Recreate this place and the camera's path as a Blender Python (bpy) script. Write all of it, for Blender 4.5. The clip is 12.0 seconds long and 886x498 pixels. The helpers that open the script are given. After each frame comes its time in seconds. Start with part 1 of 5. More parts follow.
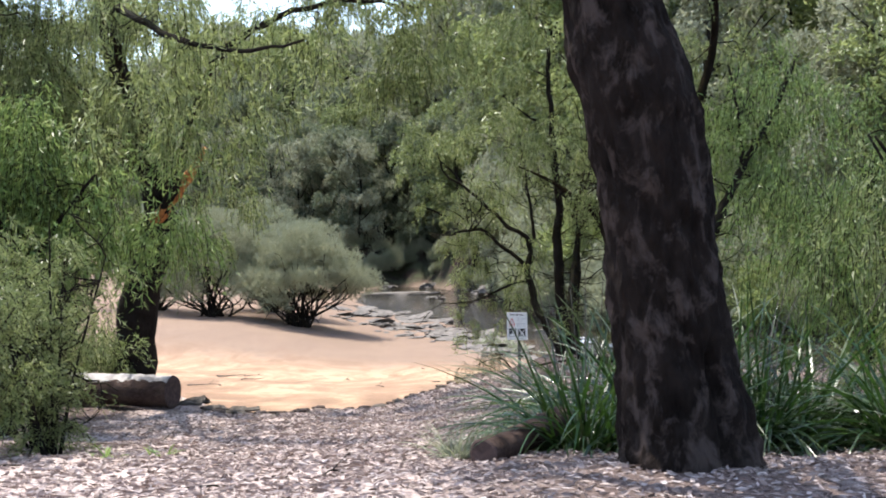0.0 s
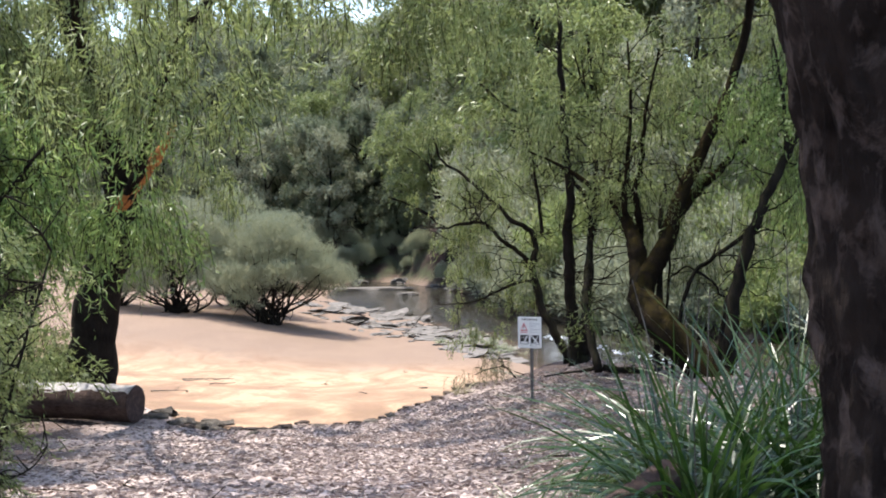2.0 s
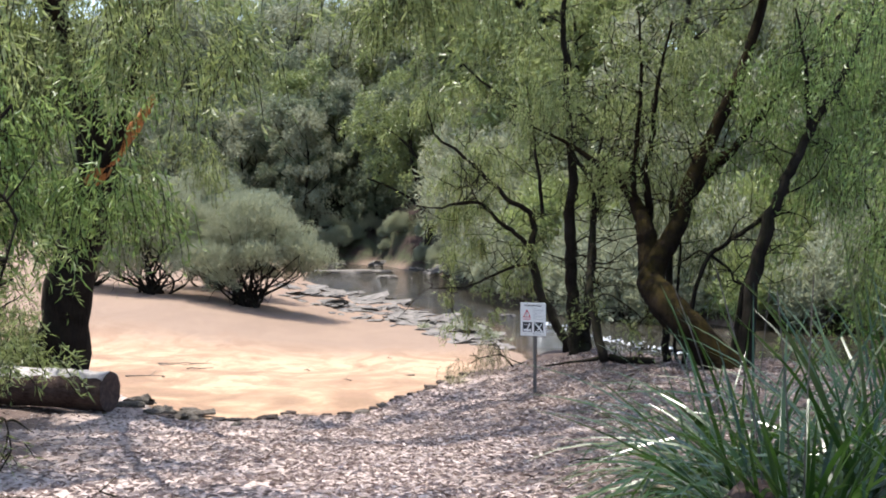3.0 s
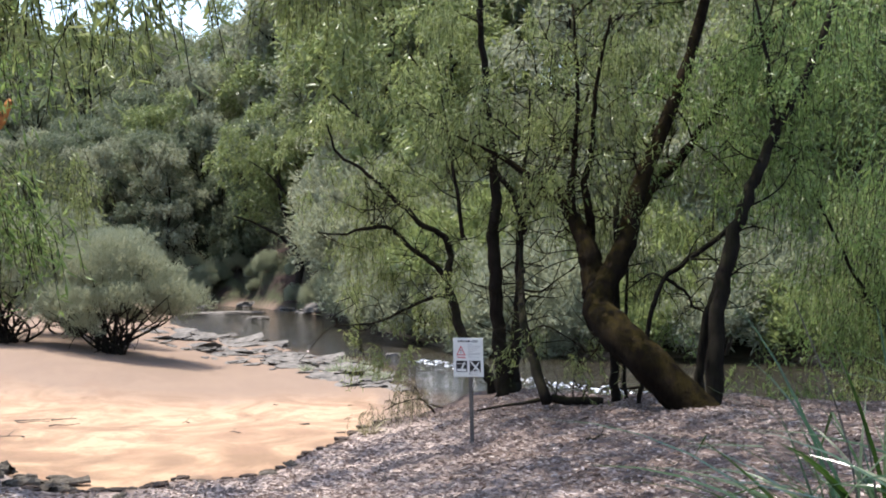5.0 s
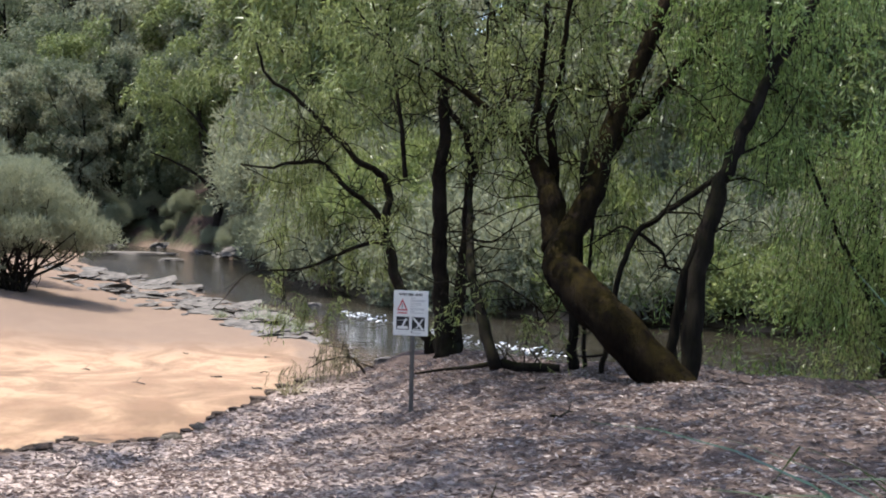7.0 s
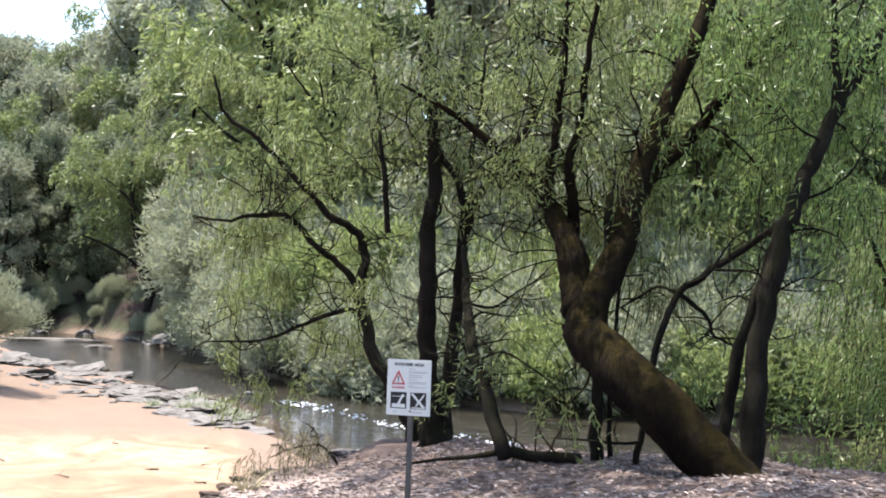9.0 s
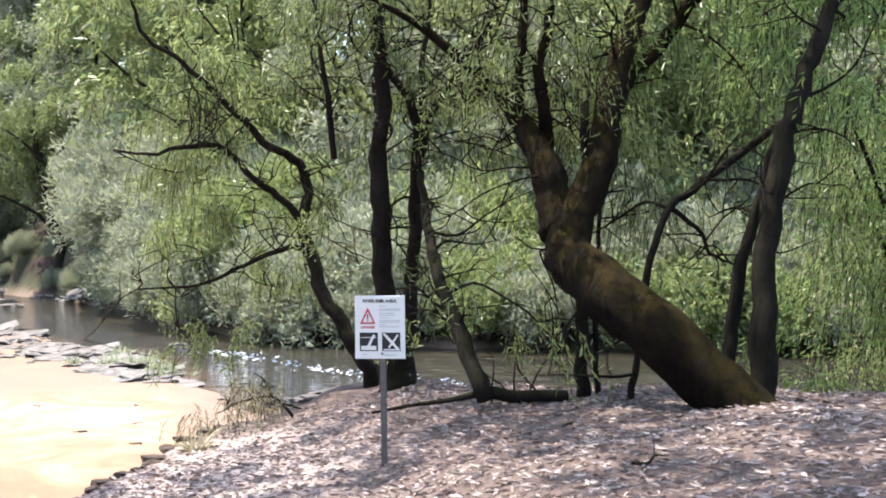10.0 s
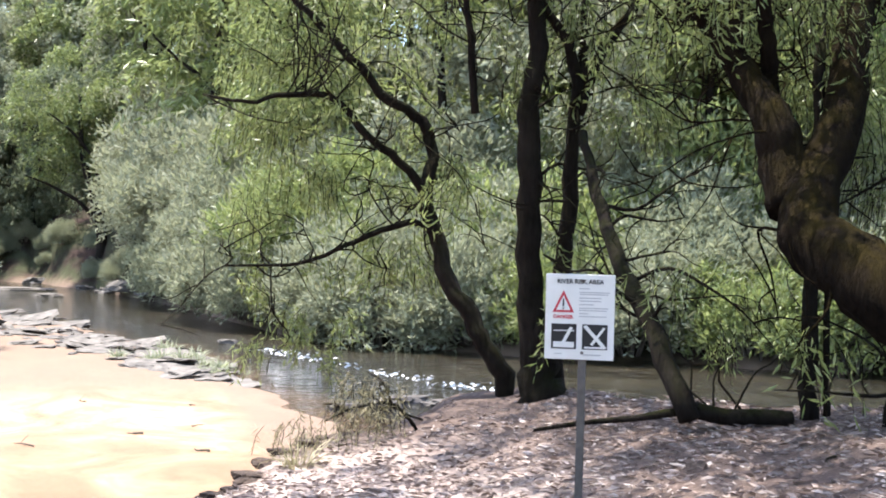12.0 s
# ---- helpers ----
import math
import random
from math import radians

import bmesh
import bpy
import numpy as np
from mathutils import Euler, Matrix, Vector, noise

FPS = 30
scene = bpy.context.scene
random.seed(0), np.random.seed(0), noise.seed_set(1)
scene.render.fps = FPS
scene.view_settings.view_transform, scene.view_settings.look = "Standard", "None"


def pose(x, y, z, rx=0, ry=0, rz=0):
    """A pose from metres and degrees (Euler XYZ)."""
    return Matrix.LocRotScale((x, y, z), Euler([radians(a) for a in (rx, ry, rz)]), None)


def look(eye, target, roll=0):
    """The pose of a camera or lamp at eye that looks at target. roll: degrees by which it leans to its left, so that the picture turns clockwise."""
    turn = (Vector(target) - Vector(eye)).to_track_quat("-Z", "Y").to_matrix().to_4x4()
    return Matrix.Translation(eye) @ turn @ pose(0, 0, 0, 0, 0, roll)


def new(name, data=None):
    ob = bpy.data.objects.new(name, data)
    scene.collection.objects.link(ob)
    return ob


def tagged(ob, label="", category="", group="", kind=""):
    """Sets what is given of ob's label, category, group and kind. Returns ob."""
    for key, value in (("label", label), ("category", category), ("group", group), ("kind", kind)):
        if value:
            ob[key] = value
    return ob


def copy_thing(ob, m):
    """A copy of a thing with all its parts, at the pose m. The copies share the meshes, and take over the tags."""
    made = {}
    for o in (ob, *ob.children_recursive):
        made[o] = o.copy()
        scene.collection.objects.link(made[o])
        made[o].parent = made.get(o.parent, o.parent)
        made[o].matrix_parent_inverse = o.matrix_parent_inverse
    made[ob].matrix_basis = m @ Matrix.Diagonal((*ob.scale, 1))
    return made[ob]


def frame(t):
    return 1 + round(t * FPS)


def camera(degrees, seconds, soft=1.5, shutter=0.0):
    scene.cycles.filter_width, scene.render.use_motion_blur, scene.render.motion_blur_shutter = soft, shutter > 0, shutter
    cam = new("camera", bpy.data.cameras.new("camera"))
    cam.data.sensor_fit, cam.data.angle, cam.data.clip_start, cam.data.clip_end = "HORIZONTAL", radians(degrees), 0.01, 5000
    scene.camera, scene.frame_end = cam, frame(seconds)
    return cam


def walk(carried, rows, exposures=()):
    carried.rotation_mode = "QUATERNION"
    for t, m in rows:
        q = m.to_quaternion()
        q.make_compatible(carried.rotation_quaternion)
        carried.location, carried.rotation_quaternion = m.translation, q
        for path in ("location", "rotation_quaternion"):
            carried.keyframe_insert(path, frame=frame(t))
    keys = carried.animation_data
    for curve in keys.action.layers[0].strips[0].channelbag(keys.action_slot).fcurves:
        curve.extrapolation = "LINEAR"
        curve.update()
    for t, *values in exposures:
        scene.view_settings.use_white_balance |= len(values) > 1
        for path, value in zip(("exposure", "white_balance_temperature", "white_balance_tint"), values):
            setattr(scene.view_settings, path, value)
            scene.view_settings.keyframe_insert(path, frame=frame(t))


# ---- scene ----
cam = camera(37.6, 12.0, 1.9)
PATH = [
    (0, (0.351, 0.234, 1.284), (0.318, 2.233, 1.234), -1.0),
    (0.5, (0.065, 1.083, 1.244), (0.009, 3.081, 1.159), -0.4),
    (1, (-0.085, 2.03, 1.29), (-0.141, 4.023, 1.129), -1.0),
    (1.5, (-0.311, 2.927, 1.251), (-0.378, 4.923, 1.142), 1.2),
    (2, (-0.473, 3.632, 1.228), (-0.449, 5.631, 1.168), -0.4),
    (2.5, (-0.673, 4.38, 1.166), (-0.64, 6.38, 1.128), 1.3),
    (3, (-0.903, 5.228, 1.119), (-0.838, 7.225, 1.034), 0.3),
    (5, (-1.683, 8.628, 0.813), (-1.403, 10.608, 0.787), -0.9),
    (5.5, (-1.675, 9.37, 0.74), (-1.367, 11.345, 0.704), 1.0),
    (6, (-1.74, 9.975, 0.666), (-1.441, 11.95, 0.578), 1.9),
    (6.5, (-1.712, 10.669, 0.631), (-1.321, 12.628, 0.531), 1.1),
    (7, (-1.602, 11.385, 0.586), (-1.2, 13.342, 0.489), 1.9),
    (9, (-1.743, 14.704, 0.011), (-1.242, 16.64, 0.065), 2.6),
    (9.5, (-1.816, 15.57, -0.092), (-1.254, 17.489, -0.035), -0.3),
    (10, (-1.836, 16.466, -0.166), (-1.205, 18.364, -0.2), -0.1),
    (10.5, (-1.829, 17.338, -0.241), (-1.188, 19.232, -0.185), 0.9),
    (11, (-1.911, 18.226, -0.355), (-1.24, 20.11, -0.377), -0.8),
    (11.5, (-1.931, 19.113, -0.413), (-1.301, 21.011, -0.38), 1.7),
    (12, (-2.114, 19.874, -0.573), (-1.53, 21.787, -0.594), 2.0),
]
EXPOSURES = [(0, 1.62), (3, 1.68), (5, 1.58), (7, 1.36), (9, 2.04), (10.5, 2.34), (12, 2.27)]
walk(cam, [(t, look(eye, target, roll)) for t, eye, target, roll in PATH], EXPOSURES)

# ---- sky and sun ----
SUN_AZ, SUN_EL = -42.0, 73.0
world = bpy.data.worlds.new("sky")
scene.world = world
world.use_nodes = True
wn = world.node_tree.nodes
sky = wn.new("ShaderNodeTexSky")
sky.sky_type, sky.sun_disc = "NISHITA", False
sky.sun_elevation, sky.sun_rotation = radians(SUN_EL), radians(SUN_AZ)
sky.dust_density, sky.ozone_density = 1.5, 1.0
wn["Background"].inputs["Strength"].default_value = 0.15
world.node_tree.links.new(sky.outputs[0], wn["Background"].inputs["Color"])
sun = new("sun", bpy.data.lights.new("sun", "SUN"))
sun.data.energy, sun.data.angle, sun.data.color = 3.3, radians(0.55), (1.0, 0.95, 0.865)
sa, se = radians(SUN_AZ), radians(SUN_EL)
SUNDIR = Vector((math.sin(sa) * math.cos(se), math.cos(sa) * math.cos(se), math.sin(se)))
sun.matrix_world = look(SUNDIR * 200, (0, 0, 0))


# ---- materials ----
class Mat:
    """A node material under construction."""

    def __init__(self, name):
        self.m = bpy.data.materials.new(name)
        self.m.use_nodes = True
        self.t = self.m.node_tree
        self.t.nodes.clear()
        self.out = self.t.nodes.new("ShaderNodeOutputMaterial")

    def n(self, kind, **sets):
        node = self.t.nodes.new("ShaderNode" + kind)
        for key, value in sets.items():
            node.inputs[key.replace("_", " ")].default_value = value
        return node

    def link(self, a, b):
        self.t.links.new(a, b)

    def coord(self, kind="Object", scale=(1, 1, 1)):
        mp = self.n("Mapping", Scale=scale)
        self.link(self.n("TexCoord").outputs[kind], mp.inputs[0])
        return mp.outputs[0]

    def noise(self, vec, scale, detail=4.0, rough=0.6, distort=0.0):
        nd = self.n("TexNoise", Scale=scale, Detail=detail, Roughness=rough, Distortion=distort)
        self.link(vec, nd.inputs["Vector"])
        return nd.outputs["Fac"]

    def ramp(self, fac, stops):
        r = self.t.nodes.new("ShaderNodeValToRGB")
        while len(r.color_ramp.elements) < len(stops):
            r.color_ramp.elements.new(0.5)
        for el, (p, c) in zip(r.color_ramp.elements, stops):
            el.position, el.color = p, (*c, 1)
        self.link(fac, r.inputs[0])
        return r.outputs[0]

    def mix(self, fac, a, b, mode="MIX"):
        x = self.t.nodes.new("ShaderNodeMix")
        x.data_type, x.blend_type = "RGBA", mode
        for sock, val in ((x.inputs[0], fac), (x.inputs[6], a), (x.inputs[7], b)):
            if isinstance(val, (int, float)):
                sock.default_value = val
            elif isinstance(val, tuple):
                sock.default_value = (*val, 1)
            else:
                self.link(val, sock)
        return x.outputs[2]

    def bump(self, height, strength, dist):
        b = self.n("Bump", Strength=strength, Distance=dist)
        self.link(height, b.inputs["Height"])
        return b.outputs[0]

    def surface(self, color, rough=0.8, normal=None, spec=0.3, metal=0.0):
        p = self.n("BsdfPrincipled", Metallic=metal)
        p.inputs["Specular IOR Level"].default_value = spec
        for sock, val in ((p.inputs["Base Color"], color), (p.inputs["Roughness"], rough)):
            if isinstance(val, (int, float)):
                sock.default_value = val
            elif isinstance(val, tuple):
                sock.default_value = (*val, 1)
            else:
                self.link(val, sock)
        if normal is not None:
            self.link(normal, p.inputs["Normal"])
        self.link(p.outputs[0], self.out.inputs[0])
        return self.m


def bark_mat(name, dark, light, moss=None, ridge=1.0, along=(9, 9, 1.6), patch=None):
    k = Mat(name)
    v = k.coord("Object", along)
    fine = k.noise(v, 3.0, 8, 0.7)
    big = k.noise(k.coord("Object"), 2.2, 3)
    col = k.ramp(fine, [(0.3, dark), (0.75, light)])
    col = k.mix(k.ramp(big, [(0.4, (0, 0, 0)), (0.7, (0.55, 0.55, 0.55))]), col, tuple(c * 1.5 + 0.004 for c in light))
    if patch:
        spots = k.noise(k.coord("Object", (1, 1, 0.6)), 5.5, 6, 0.65, 0.4)
        col = k.mix(k.ramp(spots, [(0.50, (0, 0, 0)), (0.64, (0.85, 0.85, 0.85))]), col, patch)
    if moss:
        up = k.n("SeparateXYZ")
        k.link(k.n("NewGeometry").outputs["Normal"], up.inputs[0])
        f = k.n("MapRange", From_Min=-0.1, From_Max=0.8)
        k.link(up.outputs[2], f.inputs[0])
        g = k.t.nodes.new("ShaderNodeMath")
        g.operation = "MULTIPLY"
        k.link(f.outputs[0], g.inputs[0])
        k.link(k.ramp(k.noise(k.coord("Object"), 6, 5), [(0.35, (0, 0, 0)), (0.6, (1, 1, 1))]), g.inputs[1])
        col = k.mix(g.outputs[0], col, moss)
    return k.surface(col, 0.95, k.bump(fine, 0.9 * ridge, 0.05), 0.06)


def leaf_mat(name, a, b, c, trans=0.45, rough=0.38, glow=(0.22, 0.25, 0.10), spec=0.45):
    """Leaves: each one its own tone, light passes through them."""
    k = Mat(name)
    isl = k.n("NewGeometry").outputs["Random Per Island"]
    col = k.ramp(isl, [(0.0, a), (0.55, b), (1.0, c)])
    big = k.noise(k.coord("Object"), 0.9, 2)
    col = k.mix(k.ramp(big, [(0.35, (0, 0, 0)), (0.65, (0.5, 0.5, 0.5))]), col, tuple(x * 0.75 for x in b))
    p = k.n("BsdfPrincipled", Roughness=rough)
    p.inputs["Specular IOR Level"].default_value = spec
    k.link(col, p.inputs["Base Color"])
    t = k.n("BsdfTranslucent")
    k.link(k.mix(0.5, col, glow), t.inputs[0])
    mx = k.n("MixShader", Fac=trans)
    k.link(p.outputs[0], mx.inputs[1])
    k.link(t.outputs[0], mx.inputs[2])
    k.link(mx.outputs[0], k.out.inputs[0])
    return k.m


def plain_mat(name, color, rough=0.6, var=0.25, scale=30.0, metal=0.0, bump=0.0):
    k = Mat(name)
    f = k.noise(k.coord("Object"), scale, 5)
    col = k.ramp(f, [(0.3, tuple(c * (1 - var) for c in color)), (0.7, tuple(min(1, c * (1 + var)) for c in color))])
    return k.surface(col, rough, k.bump(f, bump, 0.01) if bump else None, 0.3, metal)


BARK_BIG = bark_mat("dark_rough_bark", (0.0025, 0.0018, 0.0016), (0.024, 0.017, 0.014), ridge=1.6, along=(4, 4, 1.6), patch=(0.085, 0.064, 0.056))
BARK_DARK = bark_mat("dark_bark", (0.005, 0.004, 0.0038), (0.023, 0.018, 0.015), moss=(0.018, 0.019, 0.007))
BARK_MOSS = bark_mat("mossy_bark", (0.004, 0.003, 0.0025), (0.017, 0.011, 0.007), moss=(0.034, 0.025, 0.006), ridge=1.8, along=(6, 6, 2.2))
BARK_GREY = bark_mat("grey_bark", (0.05, 0.043, 0.037), (0.16, 0.14, 0.12))
WOOD_SUNLIT = bark_mat("sunlit_worn_wood", (0.20, 0.185, 0.175), (0.50, 0.47, 0.46), along=(2.0, 14, 14))
LOG_BARK = bark_mat("dark_log_bark", (0.022, 0.014, 0.012), (0.095, 0.066, 0.056), along=(2.0, 12, 12))
WOOD_END = plain_mat("cut_wood_end", (0.065, 0.042, 0.036), 0.9, 0.5, 12, bump=0.4)
WOOD_RED = plain_mat("broken_red_wood", (0.36, 0.15, 0.05), 0.85, 0.35, 14, bump=0.4)
LEAF_PEP = leaf_mat("peppermint_leaves", (0.100, 0.140, 0.040), (0.170, 0.215, 0.072), (0.320, 0.365, 0.180), 0.52)
LEAF_LIGHT = leaf_mat("pale_peppermint_leaves", (0.130, 0.175, 0.046), (0.210, 0.260, 0.086), (0.370, 0.410, 0.200), 0.52)
LEAF_BRIGHT = leaf_mat("fresh_green_leaves", (0.095, 0.175, 0.034), (0.155, 0.255, 0.060), (0.265, 0.365, 0.125), 0.52)
LEAF_SAGE = leaf_mat("sage_green_leaves", (0.180, 0.195, 0.125), (0.260, 0.275, 0.180), (0.360, 0.370, 0.260), 0.42, 0.6, (0.28, 0.30, 0.18))
LEAF_FAR = leaf_mat("far_tree_leaves", (0.078, 0.100, 0.055), (0.130, 0.158, 0.092), (0.220, 0.248, 0.160), 0.42, 0.6, (0.18, 0.21, 0.12))
LEAF_GREY = leaf_mat("grey_green_leaves", (0.165, 0.185, 0.115), (0.245, 0.265, 0.170), (0.370, 0.385, 0.265), 0.42, 0.6, (0.28, 0.30, 0.19))
LEAF_DRY = leaf_mat("dry_straw_leaves", (0.150, 0.140, 0.075), (0.260, 0.235, 0.140), (0.400, 0.360, 0.240), 0.35, 0.7, (0.3, 0.26, 0.15))
BLADE = leaf_mat("sedge_blades", (0.008, 0.024, 0.006), (0.018, 0.050, 0.010), (0.080, 0.105, 0.045), 0.22, 0.30, (0.07, 0.15, 0.02), 0.5)
BLADE_DEAD = leaf_mat("dead_sedge_blades", (0.050, 0.036, 0.024), (0.120, 0.088, 0.058), (0.260, 0.205, 0.150), 0.15, 0.6, (0.2, 0.14, 0.08))
LITTER = leaf_mat("dead_leaves", (0.090, 0.058, 0.048), (0.265, 0.200, 0.178), (0.540, 0.460, 0.430), 0.1, 0.6, (0.2, 0.14, 0.1))


def ground_mat():
    k = Mat("leaf_litter_and_sand")
    v = k.coord("Object")
    fine, mid, big = k.noise(v, 26, 8, 0.75), k.noise(v, 3.5, 5, 0.6), k.noise(v, 0.45, 4)
    vor = k.n("TexVoronoi", Scale=22.0)
    k.link(v, vor.inputs["Vector"])
    lit = k.ramp(fine, [(0.20, (0.230, 0.168, 0.150)), (0.40, (0.440, 0.350, 0.318)), (0.66, (0.660, 0.570, 0.535))])
    lit = k.mix(k.ramp(mid, [(0.4, (0, 0, 0)), (0.7, (0.35, 0.35, 0.35))]), lit, (0.180, 0.128, 0.112))
    lit = k.mix(0.35, lit, k.ramp(vor.outputs["Color"], [(0.1, (0.12, 0.08, 0.07)), (0.9, (0.50, 0.41, 0.38))]))
    grain = k.noise(v, 60, 6, 0.7)
    flow = k.noise(k.coord("Object", (0.55, 0.26, 1)), 0.75, 5, 0.58, 1.2)
    san = k.ramp(mid, [(0.3, (0.235, 0.148, 0.092)), (0.7, (0.340, 0.222, 0.142))])
    san = k.mix(k.ramp(flow, [(0.42, (0, 0, 0)), (0.62, (0.9, 0.9, 0.9))]), san, (0.420, 0.288, 0.188))
    san = k.mix(k.ramp(flow, [(0.40, (0.9, 0.9, 0.9)), (0.56, (0, 0, 0))]), san, (0.150, 0.096, 0.062))
    churn = k.noise(k.coord("Object", (0.8, 0.34, 1)), 1.7, 6, 0.65, 0.6)
    san = k.mix(k.ramp(churn, [(0.38, (0.7, 0.7, 0.7)), (0.52, (0, 0, 0))]), san, (0.215, 0.128, 0.084))
    san = k.mix(0.25, san, k.ramp(grain, [(0.3, (0.15, 0.092, 0.062)), (0.7, (0.44, 0.305, 0.225))]))
    tr = k.n("Attribute")
    tr.attribute_name = "sunlit_path"
    # off the path the mound's shade is put into the litter colour
    shaded_litter = k.ramp(fine, [(0.3, (0.045, 0.031, 0.027)), (0.55, (0.120, 0.088, 0.078)), (0.75, (0.270, 0.215, 0.195))])
    lit = k.mix(tr.outputs["Fac"], shaded_litter, lit)
    w = k.n("Attribute")
    w.attribute_name = "damp"
    wet = k.t.nodes.new("ShaderNodeMath")
    wet.operation = "ADD"
    ws = k.n("MapRange", To_Min=-0.5, To_Max=0.5)
    k.link(flow, ws.inputs[0])
    k.link(w.outputs["Fac"], wet.inputs[0])
    k.link(ws.outputs[0], wet.inputs[1])
    san = k.mix(k.ramp(wet.outputs[0], [(0.3, (0, 0, 0)), (0.75, (0.9, 0.9, 0.9))]), san, k.ramp(grain, [(0.3, (0.135, 0.095, 0.072)), (0.7, (0.225, 0.165, 0.130))]))
    # brown far bank earth, darkened to hold the forest's shade in its colour
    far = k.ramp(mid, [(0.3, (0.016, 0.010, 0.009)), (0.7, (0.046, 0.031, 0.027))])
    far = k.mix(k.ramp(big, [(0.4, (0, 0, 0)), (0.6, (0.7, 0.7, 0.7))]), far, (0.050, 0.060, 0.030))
    a = k.n("Attribute")
    a.attribute_name = "sandy"
    b = k.n("Attribute")
    b.attribute_name = "wooded_shade"
    edge = k.t.nodes.new("ShaderNodeMath")
    edge.operation = "ADD"
    shift = k.n("MapRange", To_Min=-0.25, To_Max=0.25)
    k.link(mid, shift.inputs[0])
    k.link(a.outputs["Fac"], edge.inputs[0])
    k.link(shift.outputs[0], edge.inputs[1])
    col = k.mix(k.ramp(edge.outputs[0], [(0.4, (0, 0, 0)), (0.6, (1, 1, 1))]), lit, san)
    soil = k.n("Attribute")
    soil.attribute_name = "bare_soil"
    crumb = k.n("MapRange", From_Min=0.3, From_Max=0.7, To_Min=0.35, To_Max=1.15)
    k.link(mid, crumb.inputs[0])
    sm = k.t.nodes.new("ShaderNodeMath")
    sm.operation = "MULTIPLY"
    sm.use_clamp = True
    k.link(soil.outputs["Fac"], sm.inputs[0])
    k.link(crumb.outputs[0], sm.inputs[1])
    col = k.mix(sm.outputs[0], col, k.ramp(fine, [(0.3, (0.040, 0.026, 0.020)), (0.7, (0.130, 0.088, 0.070))]))
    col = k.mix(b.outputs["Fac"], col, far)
    return k.surface(col, 0.95, k.bump(fine, 0.7, 0.03), 0.1)


def water_mat():
    k = Mat("river_water")
    v = k.coord("Object", (1, 1.6, 1))
    w1, w2 = k.noise(v, 1.1, 4, 0.55, 0.6), k.noise(v, 7.0, 3, 0.6)
    nrm = k.n("Bump", Strength=0.22, Distance=0.08)
    k.link(w2, nrm.inputs["Height"])
    rf = k.n("Attribute")
    rf.attribute_name = "riffle"
    st = k.n("MapRange", To_Min=0.45, To_Max=0.85)
    k.link(rf.outputs["Fac"], st.inputs[0])
    k.link(st.outputs[0], nrm.inputs["Strength"])
    nrm.inputs["Distance"].default_value = 0.12
    nrm2 = k.n("Bump", Strength=0.6, Distance=0.6)
    k.link(w1, nrm2.inputs["Height"])
    k.link(nrm.outputs[0], nrm2.inputs["Normal"])
    col = k.ramp(k.noise(v, 0.25, 3), [(0.3, (0.014, 0.012, 0.008)), (0.7, (0.032, 0.027, 0.017))])
    bed = k.n("Attribute")
    bed.attribute_name = "shallow"
    col = k.mix(bed.outputs["Fac"], col, k.ramp(k.noise(v, 2.0, 5), [(0.3, (0.050, 0.030, 0.016)), (0.7, (0.120, 0.074, 0.042))]))
    return k.surface(col, 0.06, nrm2.outputs[0], 0.5)


GROUND, WATER = ground_mat(), water_mat()
GLINT = plain_mat("white_glint", (0.8, 0.8, 0.8), 0.3, 0.05)
ROCK = plain_mat("pale_shore_rock", (0.105, 0.093, 0.083), 0.85, 0.65, 2.2, bump=0.6)
ROCK_DARK = plain_mat("dark_wet_rock", (0.065, 0.055, 0.05), 0.6, 0.5, 4.0, bump=0.6)
SIGN_WHITE = plain_mat("white_sign_face", (0.72, 0.72, 0.70), 0.45, 0.05, 6)
SIGN_BLACK = plain_mat("black_sign_ink", (0.02, 0.02, 0.022), 0.5, 0.1, 8)
SIGN_RED = plain_mat("red_sign_ink", (0.50, 0.05, 0.07), 0.5, 0.1, 8)
SIGN_GREY = plain_mat("grey_sign_ink", (0.42, 0.42, 0.43), 0.5, 0.1, 8)
CLOD = plain_mat("dark_crumbled_earth", (0.052, 0.036, 0.029), 0.95, 0.5, 9, bump=0.6)
STEEL = plain_mat("galvanised_steel", (0.115, 0.108, 0.104), 0.55, 0.2, 20, metal=0.3)


# ---- mesh helpers ----
def mesh_of(name, verts, faces, mat, smooth=False):
    me = bpy.data.meshes.new(name)
    me.from_pydata([tuple(v) for v in np.asarray(verts, float).tolist()], [], [tuple(f) for f in (faces.tolist() if isinstance(faces, np.ndarray) else faces)])
    me.materials.append(mat)
    if smooth:
        me.polygons.foreach_set("use_smooth", [True] * len(me.polygons))
    me.update()
    return me


def thing(name, base, label, category, group="", kind=""):
    ob = new(name)
    ob.empty_display_size = 0.2
    ob.location = base
    return tagged(ob, label, category, group, kind)


def part(name, me, parent, label="", kind=""):
    ob = new(name, me)
    ob.parent = parent
    return tagged(ob, label, "", "", kind)


def bm_part(name, bm, mat, parent, label="", smooth=False):
    me = bpy.data.meshes.new(name)
    bm.to_mesh(me)
    bm.free()
    me.materials.append(mat)
    if smooth:
        me.polygons.foreach_set("use_smooth", [True] * len(me.polygons))
    return part(name, me, parent, label)


